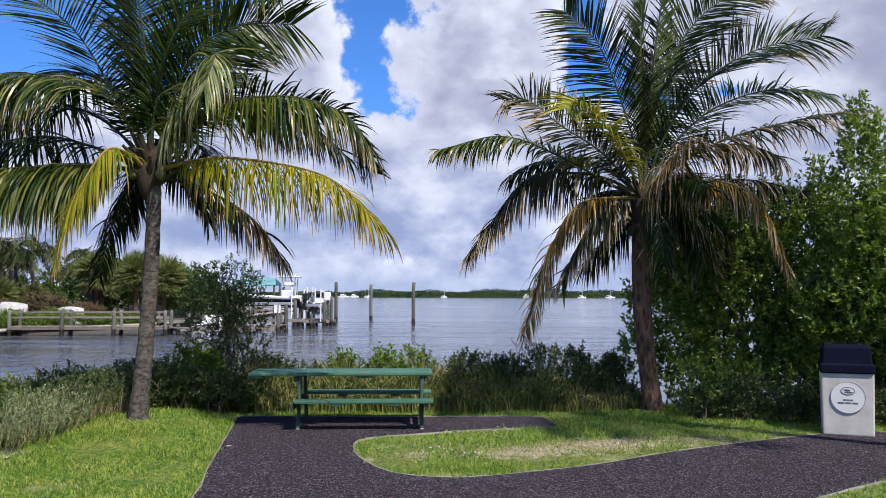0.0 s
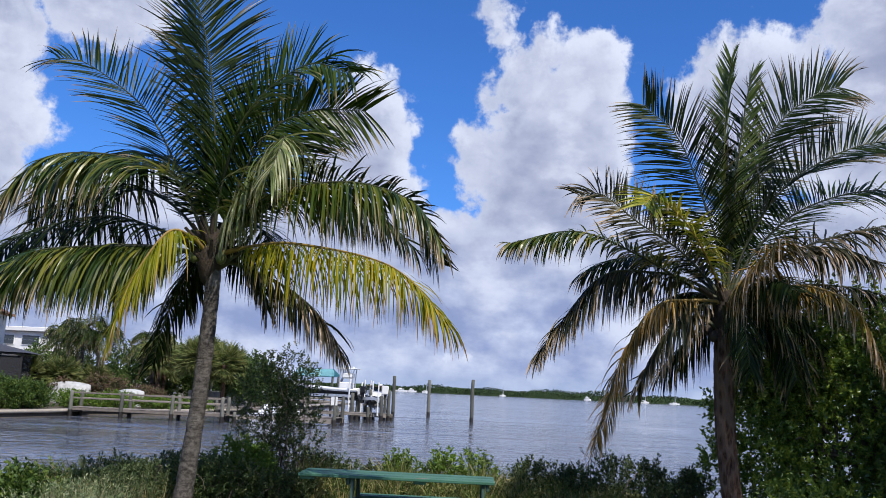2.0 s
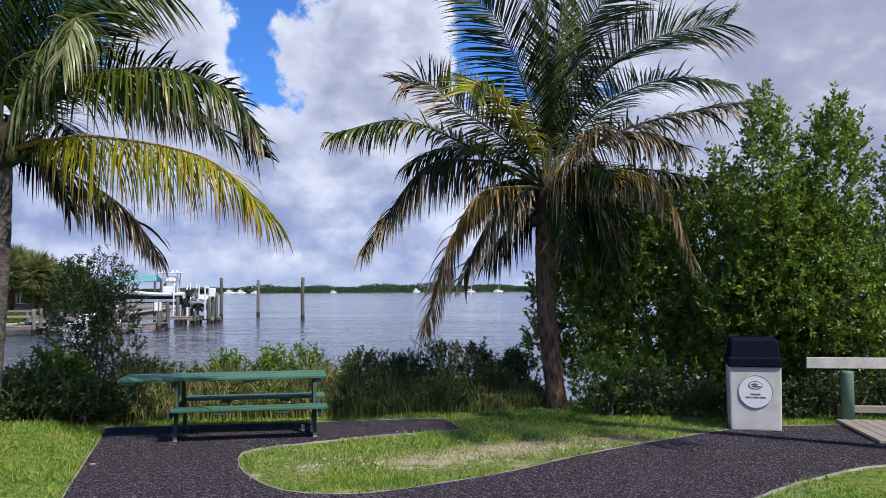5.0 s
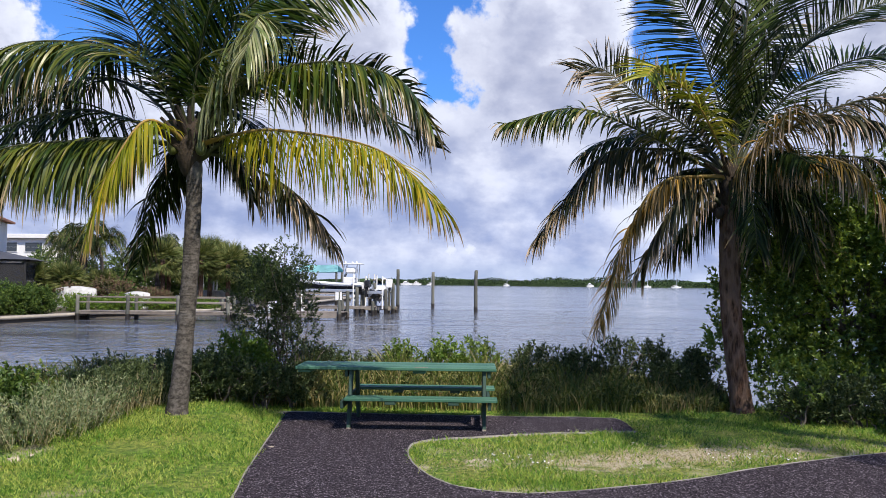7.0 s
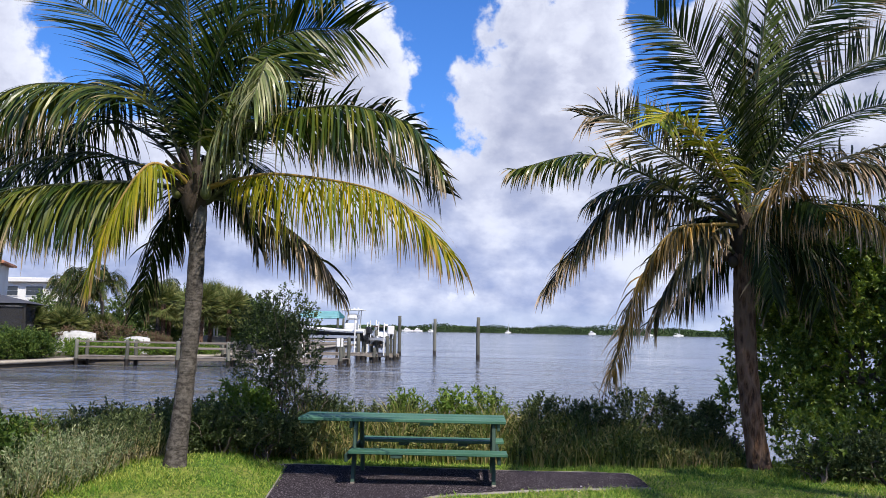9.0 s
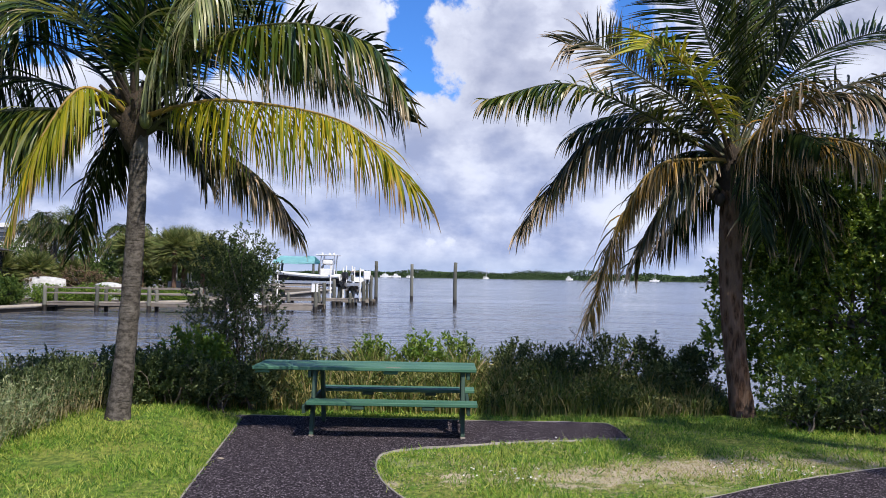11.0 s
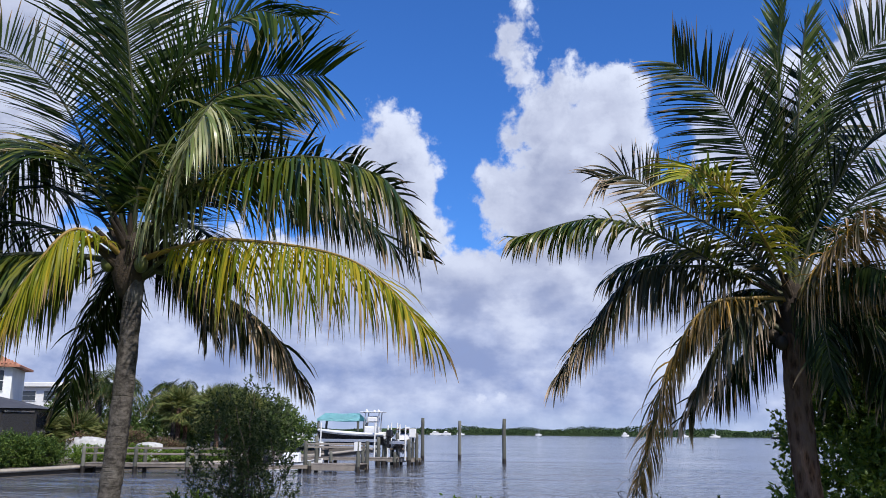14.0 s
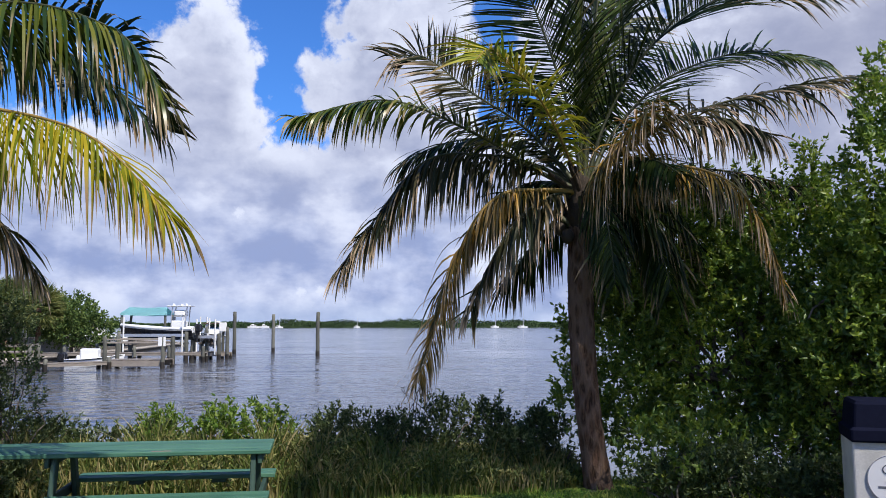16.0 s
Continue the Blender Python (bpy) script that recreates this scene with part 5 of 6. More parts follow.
# ---- water: channel piles, dock, boats ----
def wood_pile(at, top, r, gen, parent=None, name="pile", mat=None):
    """A round timber driven into the bed, a little out of true."""
    C = np.array([(at[0] + gen.normal(0, 0.02) * u, at[1], -2.0 + (top + 2.0) * u) for u in np.linspace(0, 1, 9)])
    V, F = tube_arrays(C, np.full(9, r) * np.linspace(1.05, 0.95, 9), 12)
    n = len(V)
    V = np.concatenate([V, [C[-1] + np.array((0, 0, 0.03))]])
    me = fast_mesh(name, V, F, mat or M["pile"], None, True)
    bm = bmesh.new()
    bm.from_mesh(me)
    bm.verts.ensure_lookup_table()
    for i in range(12):
        bm.faces.new((bm.verts[n - 12 + i], bm.verts[n - 12 + (i + 1) % 12], bm.verts[n]))
    bm.to_mesh(me)
    bm.free()
    ob = child(name, me, parent)
    V, F = tube_arrays([(*C[k][:2], z) for k, z in ((0, -1.6), (3, -0.9), (4, -0.38))], np.array((1.0, 1.06, 1.06)) * r * 1.04, 12)
    child("wet_foot", fast_mesh("wet_foot", V, F, M["wet"], None, True), ob, "dark wet band at the waterline")
    return ob


def channel_piles():
    gen = np.random.default_rng(3)
    for x, y, top in ((-13.08, 84.0, 3.08), (-10.33, 90.0, 2.92), (-4.99, 78.0, 2.96)):
        tagged(wood_pile((x, y), top, 0.165, gen), "weathered grey-green timber mooring pile standing in the bay", "pile", "mooring piles")


channel_piles()


def dock(name, a, b, deck, width, gen, label, rails=(), post_top=0.9, post_every=2.6, rail_from=0.0, fascia=0.16, post_r=0.12):
    """A straight piece of dock from a to b: planks, beams, posts and rails."""
    a, b = np.array(a, float), np.array(b, float)
    L = np.linalg.norm(b - a)
    turn = math.degrees(math.atan2(b[1] - a[1], b[0] - a[0]))
    d = empty(name, (a[0], a[1], 0), turn, label, "dock")
    me = None
    for k in range(int(L / 0.30)):
        if me is None:
            p = boxed("plank", (0.28, width, 0.05), M["dock"], d, (0.15, 0, deck), (0, 0, 0), 0.01)
            me = p.data
        else:
            child("plank", me, d, "", pose(0.15 + 0.30 * k, 0, deck + 0.004 * gen.normal()))
    for s in (-1, 1):
        boxed("beam", (L, 0.09, fascia), M["dock"], d, (L / 2, s * (width / 2 - 0.06), deck - 0.03 - fascia / 2), (0, 0, 0), 0.01)
    n = max(2, int(L / post_every) + 1)
    for k in range(n):
        for s in (-1, 1):
            wood_pile((0.1 + (L - 0.2) * k / (n - 1), s * (width / 2 + 0.02)), post_top if s < 0 or rails else deck - 0.1, post_r, gen, d, "post")
    for z in rails:
        for s in (-1, 1):
            boxed("rail", (L - rail_from, 0.045, 0.085), M["dock"], d, ((L + rail_from) / 2, s * (width / 2 + 0.02), z), (0, 0.15 * gen.normal(), 0), 0.01)
    return d


def lofted(sections):
    """A closed skin through sections: lists of points of equal number."""
    bm = bmesh.new()
    rows = [[bm.verts.new(p) for p in s] for s in sections]
    for r, q in zip(rows, rows[1:]):
        for i in range(len(r) - 1):
            bm.faces.new((r[i], r[i + 1], q[i + 1], q[i]))
    bm.faces.new(rows[0]), bm.faces.new(rows[-1][::-1])
    return bm


def boat(at, turn, L, B, name, label, low=None, tower=1.6, tower_at=0.36, paint=0.28, cover=None, side=None):
    """An open motor boat: hull with raked bow and flared sides, rub rail, console, framed top and outboard."""
    t = empty(name, at, turn, label, "boat")

    def ring(u, part_):
        # half breadth, keel and sheer heights along the boat
        hb = B / 2 * (1 - 0.96 * max(0, (u - 0.45) / 0.55) ** 2.2)
        keel, sheer = 0.02 + 0.45 * max(0, (u - 0.6) / 0.4) ** 2, 0.78 + 0.30 * u * u
        chine = keel + paint + 0.12 * u
        x = L * u + (0.0 if u < 0.98 else 0.1)
        if part_ == "low":
            return [(x, -hb * 0.86, chine), (x, -hb * 0.45, (keel + chine) / 2), (x, 0, keel), (x, hb * 0.45, (keel + chine) / 2), (x, hb * 0.86, chine)]
        return [(x, -hb * 0.86, chine), (x + 0.02 * L * u, -hb, sheer), (x + 0.02 * L * u, -hb * 0.86, sheer + 0.02), (x, -hb * 0.8, sheer - 0.30), (x, hb * 0.8, sheer - 0.30),
                (x + 0.02 * L * u, hb * 0.86, sheer + 0.02), (x + 0.02 * L * u, hb, sheer), (x, hb * 0.86, chine)]

    us = np.linspace(0, 1, 12)
    h = part("hull", lofted([ring(u, "top") for u in us]), side or M["gel"], t)
    part("bottom", lofted([ring(u, "low") for u in us]), low or M["black"], h, "dark painted bottom")
    for s in (-1, 1):
        C = [(L * u * 1.02, s * (B / 2 * (1 - 0.96 * max(0, (u - 0.45) / 0.55) ** 2.2) + 0.01), 0.74 + 0.30 * u * u) for u in us]
        V, F = tube_arrays(C, np.full(12, 0.03), 6)
        child("rub_rail", fast_mesh("rub_rail", V, F, M["gel" if side else "black"], None, True), h)
        if side:
            V, F = tube_arrays([(x, y * 1.0, z + 0.12) for x, y, z in C], np.full(12, 0.11), 8)
            child("sheer_band", fast_mesh("sheer_band", V, F, M["gel"], None, True), h, "white band along the sheer")
    boxed("console", (1.1, 1.0, 1.05), M["gel"], t, (L * (tower_at + 0.06), 0, 0.95), (0, 0, 0), 0.08)
    boxed("windscreen", (0.03, 0.76, 0.40), M["glass"], t, (L * (tower_at + 0.06) + 0.42, 0, 1.58), (0, -18, 0), 0.01)
    boxed("seat", (0.5, 0.9, 0.6), M["gel"], t, (L * (tower_at - 0.10), 0, 0.75), (0, 0, 0), 0.08)
    if tower:
        for x in (tower_at - 0.06, tower_at + 0.14):
            for s in (-1, 1):
                C = curve3((L * x, s * 0.55, 0.6), (L * x + 0.03, s * 0.58, 0.6 + tower / 2), (L * x - 0.05, s * 0.50, 0.6 + tower), 8)
                V, F = tube_arrays(C, np.full(8, 0.05), 6)
                child("top_leg", fast_mesh("top_leg", V, F, M["metal"], None, True), t)
        top = boxed("hard_top", (L * 0.34, 1.5, 0.07), cover or M["gel"], t, (L * (tower_at + 0.04), 0, 0.62 + tower), (0, 0, 0), 0.03)
        boxed("upper_station", (0.9, 1.1, 0.5), M["gel"], t, (L * (tower_at + 0.04), 0, 0.62 + tower - 0.55), (0, 0, 0), 0.12)
        for x in (-0.5, 0.0, 0.45):
            boxed("top_light", (0.16, 0.22, 0.16), M["gel"], top, (x, 0.35 * (1 if x else -1), 0.12), (0, 0, 0), 0.04)
    for s in (-0.3, 0.3):
        boxed("outboard", (0.42, 0.36, 0.62), M["black"], t, (-0.28, s, 0.92), (0, 8, 0), 0.10)
        boxed("outboard_leg", (0.18, 0.10, 0.85), M["black"], t, (-0.22, s, 0.25), (0, 0, 0), 0.03)
    return t


def lift(x0, x1, y0, y1, top, gen, label):
    """A boat lift: four piles, two cradle beams, upright guide poles."""
    t = empty("boat_lift", (0, 0, 0), 0, label, "boat lift")
    for x in (x0, x1):
        for y in (y0, y1):
            wood_pile((x, y), top, 0.15, gen, t, "lift_pile")
    for y in (y0, y1):
        boxed("cradle_beam", (x1 - x0, 0.16, 0.22), M["metal"], t, ((x0 + x1) / 2, y, top - 0.25), (0, 0, 0), 0.01)
    for x in (x0 + 0.5, x1 - 0.5):
        boxed("bunk", (0.14, y1 - y0, 0.14), M["dock"], t, (x, (y0 + y1) / 2, 0.45), (0, 0, 0), 0.01)
        for y in (y0 + 0.3, y1 - 0.3):
            C = [(x, y, 0.45), (x, y, top - 0.25)]
            V, F = tube_arrays(C, [0.02, 0.02], 5)
            child("cable", fast_mesh("cable", V, F, M["metal"]), t)
    for x in (x0 + 0.3, x1 - 0.3):
        V, F = tube_arrays([(x, y0 - 0.05, -0.4), (x, y0 - 0.05, top + 1.1)], [0.06, 0.06], 8)
        child("guide_pole", fast_mesh("guide_pole", V, F, M["white"], None, True), t, "white plastic guide pole")


def marina():
    gen = np.random.default_rng(19)
    dock("dock_walkway", (-28.7, 53.2), (-19.0, 54.2), -0.22, 1.5, gen, "weathered timber dock walkway with two-board rails", (0.34, 0.68), 0.80, 3.1)
    dock("dock_walkway", (-19.0, 54.6), (-16.2, 57.6), -0.36, 1.2, gen, "low timber dock walkway joining the platform", (), -0.1, 2.2)
    dock("dock_platform", (-16.2, 58.3), (-12.55, 58.3), -0.28, 2.4, gen, "low timber dock platform with a high rail", (0.78, 0.98), 1.15, 3.4, fascia=0.34, post_r=0.13)
    dock("dock_walkway", (-24.0, 66.0), (-12.0, 66.5), -0.1, 1.4, gen, "weathered timber dock behind the platform", (), 0.35, 2.4)
    dock("dock_finger", (-14.6, 72.0), (-11.3, 72.0), -0.22, 1.6, gen, "short timber finger dock with piles and a white box", (), 1.7, 1.1, fascia=0.3)
    lift(-18.9, -14.0, 69.0, 71.8, 1.35, gen, "timber boat lift holding a fishing boat")
    boat((-13.7, 70.4, 0.72), 180, 5.4, 2.3, "fishing_boat", "black-hulled fishing boat with tall framed white top, on a lift", tower=1.95, tower_at=0.16, paint=0.30, side=M["black"])
    lift(-13.9, -11.9, 70.6, 74.0, 1.2, gen, "timber boat lift holding a small boat")
    boat((-13.2, 76.4, 0.12), -86, 5.6, 2.0, "motor_boat", "white motor boat with a brown canvas top, raised on a lift", tower=1.25, cover=M["canopy"])
    boat((-20.6, 77.0, 0.1), 172, 5.6, 2.2, "motor_boat", "white motor boat moored behind the lift", tower=1.3, cover=M["canopy"])
    boat((-19.6, 60.6, -1.12), 6, 3.4, 1.4, "skiff", "small white skiff moored by the dock", low=M["gel"], tower=0)
    t = empty("boat_canopy", (-19.6, 79.0, 0.42), 4, "turquoise canvas boat canopy on timber posts", "canopy")
    bm = bmesh.new()
    xs, prof = np.linspace(-1.9, 1.9, 7), [(-1.9, 2.25), (-1.75, 2.42), (0, 2.95), (1.75, 2.42), (1.9, 2.25)]
    rows = [[bm.verts.new((x * (1.0 if abs(y) > 1 else 0.82), y, z - 0.03 * math.cos(x * 2))) for y, z in prof] for x in xs]
    for r, q in zip(rows, rows[1:]):
        for i in range(4):
            bm.faces.new((r[i], r[i + 1], q[i + 1], q[i]))
    bmesh.ops.solidify(bm, geom=bm.faces[:], thickness=0.03)
    part("canvas", bm, M["teal"], t)
    for x in (-1.75, 1.75):
        for y in (-1.7, 1.7):
            wood_pile((x, y), 2.3, 0.11, gen, t, "post")
    t = empty("lift_guides", (0, 0, 0), 0, "tall white plastic guide poles of a boat lift", "guide poles")
    for x, y, top in ((-15.0, 72.6, 2.7), (-13.72, 72.4, 2.5), (-13.42, 73.4, 2.5), (-13.02, 72.4, 2.4)):
        V, F = tube_arrays([(x, y, -1.4), (x, y, top)], [0.055, 0.055], 8)
        child("guide_pole", fast_mesh("guide_pole", V, F, M["white"], None, True), t)
    # service post with a white box at the end of the finger dock
    t = empty("utility_post", (-11.75, 71.4, -0.2), 0, "timber post with a white metal utility box", "post")
    wood_pile((0, 0), 2.0, 0.10, gen, t, "post")
    boxed("utility_box", (0.55, 0.25, 0.70), M["white"], t, (0, -0.18, 1.9), (0, 0, 0), 0.03)
    t = empty("dock_sign", (-13.2, 57.0, -0.3), 0, "small white sign on a dock post", "sign")
    boxed("sign_board", (0.45, 0.03, 0.55), M["white"], t, (0.5, -0.02, 1.15), (0, 0, 0), 0.01)
    boxed("sign_post", (0.08, 0.06, 1.4), M["dock"], t, (0.5, 0.03, 0.6), (0, 0, 0), 0.01)


marina()


# ---- far bank: seawall, lawn, houses, trees ----
WALL_LINE = np.array([(-140, 14), (-60, 33), (-33.2, 40.6), (-31.0, 42.6), (-29.9, 46.0), (-29.3, 50.5), (-29.0, 55.2), (-26.4, 59.5), (-24.6, 64.0), (-24, 69), (-24, 90), (-26, 120), (-80, 210), (-400, 300)], float)


def far_bank():
    outline = np.concatenate([WALL_LINE, [(-900, 300), (-900, 0), (-300, -30)]])
    bm = bmesh.new()
    top = bm.faces.new([bm.verts.new((x, y, -0.42)) for x, y in outline])
    bmesh.ops.triangulate(bm, faces=[top])
    e = bmesh.ops.extrude_face_region(bm, geom=bm.faces[:])
    bmesh.ops.translate(bm, vec=(0, 0, -2.2), verts=[v for v in e["geom"] if isinstance(v, bmesh.types.BMVert)])
    tagged(part("far_ground", bm, M["ground"]), "green lawn of the far bank behind a seawall", "ground", kind="structure")
    P = WALL_LINE
    T = unit(np.gradient(P, axis=0))
    N = np.stack([T[:, 1], -T[:, 0]], 1)
    w = empty("seawall", label="stained concrete seawall with a projecting cap along the far bank", category="seawall", kind="structure")
    for name, a, b, z0, z1, mat in (("wall_face", 0.02, 0.30, -2.6, -0.56, M["seawall"]), ("wall_cap", -0.55, 0.42, -0.56, -0.38, M["cap"])):
        rows = [(a, z0), (a, z1), (b, z1), (b, z0)]
        V = np.concatenate([np.stack([P[:, 0] + N[:, 0] * o, P[:, 1] + N[:, 1] * o, np.full(len(P), z)], 1) for o, z in rows])
        n = len(P)
        F = np.concatenate([np.stack([np.arange(n - 1) + r * n, np.arange(1, n) + r * n, np.arange(1, n) + (r + 1) % 4 * n, np.arange(n - 1) + (r + 1) % 4 * n], 1) for r in range(4)])
        child(name, fast_mesh(name, V, F, mat), w)


far_bank()


def window(parent, x, y, z, w, h, arch=False):
    f = boxed("window", (w + 0.12, 0.10, h + 0.12), M["white"], parent, (x, y, z), (0, 0, 0), 0.0)
    boxed("pane", (w, 0.04, h * 0.48), M["glass"], f, (0, -0.045, h * 0.255), (0, 0, 0), 0.0)
    boxed("pane", (w, 0.04, h * 0.48), M["glass"], f, (0, -0.045, -h * 0.255), (0, 0, 0), 0.0)


def hip_roof(parent, x0, x1, y0, y1, z, rise, mat, over=0.6):
    bm = bmesh.new()
    a = [(x0 - over, y0 - over), (x1 + over, y0 - over), (x1 + over, y1 + over), (x0 - over, y1 + over)]
    half = (y1 - y0) / 2 + over
    lo = [bm.verts.new((x, y, z)) for x, y in a]
    mid = [bm.verts.new((x, y, z + 0.18)) for x, y in a]
    r0, r1 = bm.verts.new((x0 - over + half, (y0 + y1) / 2, z + rise)), bm.verts.new((x1 + over - half, (y0 + y1) / 2, z + rise))
    bm.faces.new(lo[::-1])
    for i in range(4):
        bm.faces.new((lo[i], lo[(i + 1) % 4], mid[(i + 1) % 4], mid[i]))
    bm.faces.new((mid[0], mid[1], r1, r0)), bm.faces.new((mid[1], mid[2], r1)), bm.faces.new((mid[2], mid[3], r0, r1)), bm.faces.new((mid[3], mid[0], r0))
    return part("roof", bm, mat, parent)


def house():
    t = empty("house", (0, 0, 0), 0, "two-storey pale stucco house with orange clay-tile hip roof", "house")
    t.matrix_world = pose(-46.1, 70.0, 0, 0, 0, 25) @ pose(44.65, -70.0, 0)
    bm = bmesh.new()
    box(bm, (17.5, 6.0, 7.4), (-53.4, 73.0, 3.22))
    part("wall", bm, M["wall"], t)
    roof = hip_roof(t, -62.15, -44.65, 70.0, 76.0, 6.88, 1.75, M["tile"])
    for k in range(58):
        # rows of barrel tiles running up the front slope
        x = -62.4 + 0.32 * k
        top = min(1.0, (x + 62.75) / 3.6, (-44.05 - x) / 3.6)
        if top <= 0.08:
            continue
        V, F = tube_arrays([(x, 69.42, 7.08), (x, 69.42 + 3.58 * top, 7.08 + 1.55 * top)], [0.09, 0.09], 6)
        child("roof_tile", fast_mesh("roof_tile", V, F, M["tile"]), roof)
    for x in (-46.50, -45.98, -45.46):
        window(t, x, 69.97, 5.75, 0.36, 1.7)
    window(t, -47.9, 69.97, 5.45, 0.55, 1.3)
    window(t, -55.0, 69.97, 4.9, 1.2, 1.3)
    boxed("balcony", (2.6, 1.2, 1.7), M["white"], t, (-50.1, 69.4, 5.2), (0, 0, 0), 0.05)
    c = empty("pool_enclosure", (0, 0, 0), 0, "dark screened pool enclosure with grey sloping roof beside the house", "enclosure")
    x0, x1, y0, y1 = -54.0, -35.8, 60.0, 69.0
    c.matrix_world = pose(x1 - 1.15, y0, 0, 0, 0, 22) @ pose(-x1, -y0, 0)
    bm = bmesh.new()
    v = [bm.verts.new(p) for p in ((x0, y0 - 0.3, 3.2), (x1 + 0.3, y0 - 0.3, 3.2), (x1 + 0.3, y1, 3.2), (x0, y1, 3.2), (x0, 66.0, 5.1), (-41.6, 66.0, 4.55), (x0, y1, 5.1), (-41.6, y1, 4.55))]
    for f in ((0, 1, 5, 4), (1, 2, 7, 5), (4, 5, 7, 6), (0, 3, 2, 1), (0, 4, 6, 3), (2, 3, 6, 7)):
        bm.faces.new([v[i] for i in f])
    part("roof", bm, M["cage_roof"], c)
    for x in np.linspace(x0, x1, 9):
        boxed("frame_post", (0.12, 0.12, 3.64), M["bronze"], c, (float(x), y0, 1.38), (0, 0, 0), 0.0)
    for z in (0.9, 3.1):
        boxed("frame_rail", (x1 - x0, 0.09, 0.09), M["bronze"], c, ((x0 + x1) / 2, y0, z), (0, 0, 0), 0.0)
    for a, b in zip(np.linspace(x0, x1, 9), np.linspace(x0, x1, 9)[1:]):
        boxed("screen_panel", (float(b - a) - 0.1, 0.012, 3.5), M["screen"], c, (float(a + b) / 2, y0, 1.33), (0, 0, 0), 0.0)
    boxed("screen_panel", (0.012, 8.8, 3.5), M["screen"], c, (x1, 64.5, 1.33), (0, 0, 0), 0.0)
    boxed("door", (1.0, 0.05, 2.7), M["wall"], c, (-39.9, y0 + 0.5, 0.95), (0, 0, 0), 0.02)
    boxed("column", (0.35, 0.35, 3.5), M["wall"], c, (-38.2, y0 + 0.5, 1.33), (0, 0, 0), 0.02)
    boxed("back_wall", (16.0, 0.2, 3.5), M["wall"], c, (-45.5, 68.7, 1.33), (0, 0, 0), 0.0)
    h = empty("low_house", (0, 0, 0), 0, "low white house with a flat roof behind the trees", "house")
    boxed("wall", (7.0, 6.0, 6.7), M["white"], h, (-56.5, 93.0, 2.9), (0, 0, 0), 0.05)
    boxed("roof", (8.0, 7.0, 0.5), M["white"], h, (-56.5, 93.0, 6.5), (0, 0, 0), 0.05)
    for x in (-58.0, -55.0):
        window(h, x, 89.97, 5.3, 2.0, 1.0)
    h = empty("cottage", (-3.0, 10.0, -1.5), 0, "low white cottage with a pale hip roof among palms", "house")
    boxed("wall", (9.0, 6.0, 2.6), M["white"], h, (-44.0, 88.0, 1.3), (0, 0, 0), 0.05)
    hip_roof(h, -48.5, -39.5, 85.0, 91.0, 2.6, 1.9, M["white"])
    window(h, -42.0, 84.97, 1.6, 1.2, 1.0)
    h = empty("pavilion", (0, 0, 0), 0, "small white pavilion with screened sides on the far dock", "pavilion")
    boxed("base", (5.0, 3.0, 1.3), M["concrete"], h, (-27.5, 76.0, 0.25), (0, 0, 0), 0.05)
    hip_roof(h, -29.4, -26.6, 74.6, 77.4, 2.3, 0.5, M["cage_roof"], 0.3)
    for x in (-29.3, -28.0, -26.7):
        boxed("post", (0.12, 0.12, 1.6), M["white"], h, (x, 74.7, 1.6), (0, 0, 0), 0.0)
        boxed("post", (0.12, 0.12, 1.6), M["white"], h, (x, 77.3, 1.6), (0, 0, 0), 0.0)


house()


def fan_palm(at, h, r, gen, leaf="palmetto", count=46, label="cabbage palm with a round shaggy head on the far bank"):
    """A cabbage palm: shaggy trunk and a round head of stiff fans."""
    t = empty("cabbage_palm", (at[0], at[1], -0.42), label=label, category="palm tree", group="palms on the far bank")
    V, F = tube_arrays([(0, 0, -0.2), (0.05, 0, h * 0.5), (0.0, 0, h)], [0.22, 0.19, 0.2], 9)
    child("trunk", fast_mesh("trunk", V, F, M["bark_fibre"], None, True), t)
    bag = Bag()
    for k in range(count):
        a, e = gen.uniform(0, 6.28), gen.uniform(-0.9, 1.3)
        d = np.array((np.cos(a) * np.cos(e), np.sin(a) * np.cos(e), np.sin(e)))
        c = np.array((0, 0, h)) + d * r * 0.45
        n = 22
        side = unit(np.cross(d, (0, 0, 1.0)))
        ang = np.linspace(-1.25, 1.25, n)
        D = np.cos(ang)[:, None] * d + np.sin(ang)[:, None] * side + np.array((0, 0, -0.25)) * np.abs(ang)[:, None]
        v, f, uv = kites(np.tile(c, (n, 1)), D, r * gen.uniform(0.42, 0.68), 0.07, gen, 0.1)
        bag.add(v, f, uv)
    child("crown", bag.mesh("crown", M[leaf]), t)


def feather_palm(at, h, r, gen):
    t = empty("coconut_palm", (at[0], at[1], -0.42), label="slender coconut palm on the far bank", category="palm tree", group="palms on the far bank")
    V, F = tube_arrays(curve3((0, 0, -0.2), (0.35, 0, h * 0.5), (0.1, 0, h), 9), np.linspace(0.18, 0.12, 9), 8)
    child("trunk", fast_mesh("trunk", V, F, M["bark_ring"], None, True), t)
    for k in range(22):
        a = k * 2.4 + gen.normal(0, 0.2)
        e = gen.uniform(-0.1, 1.1)
        d = np.array((np.cos(a), np.sin(a), 0))
        frond(t, (0.1, 0, h), (d * r * 0.5 + np.array((0, 0, r * (0.25 + 0.35 * e))), d * r * (1.1 - 0.3 * e) + np.array((0, 0, r * (e - 0.55)))), ("green", "olive", "dark")[k % 3], gen, 40, 0.75)


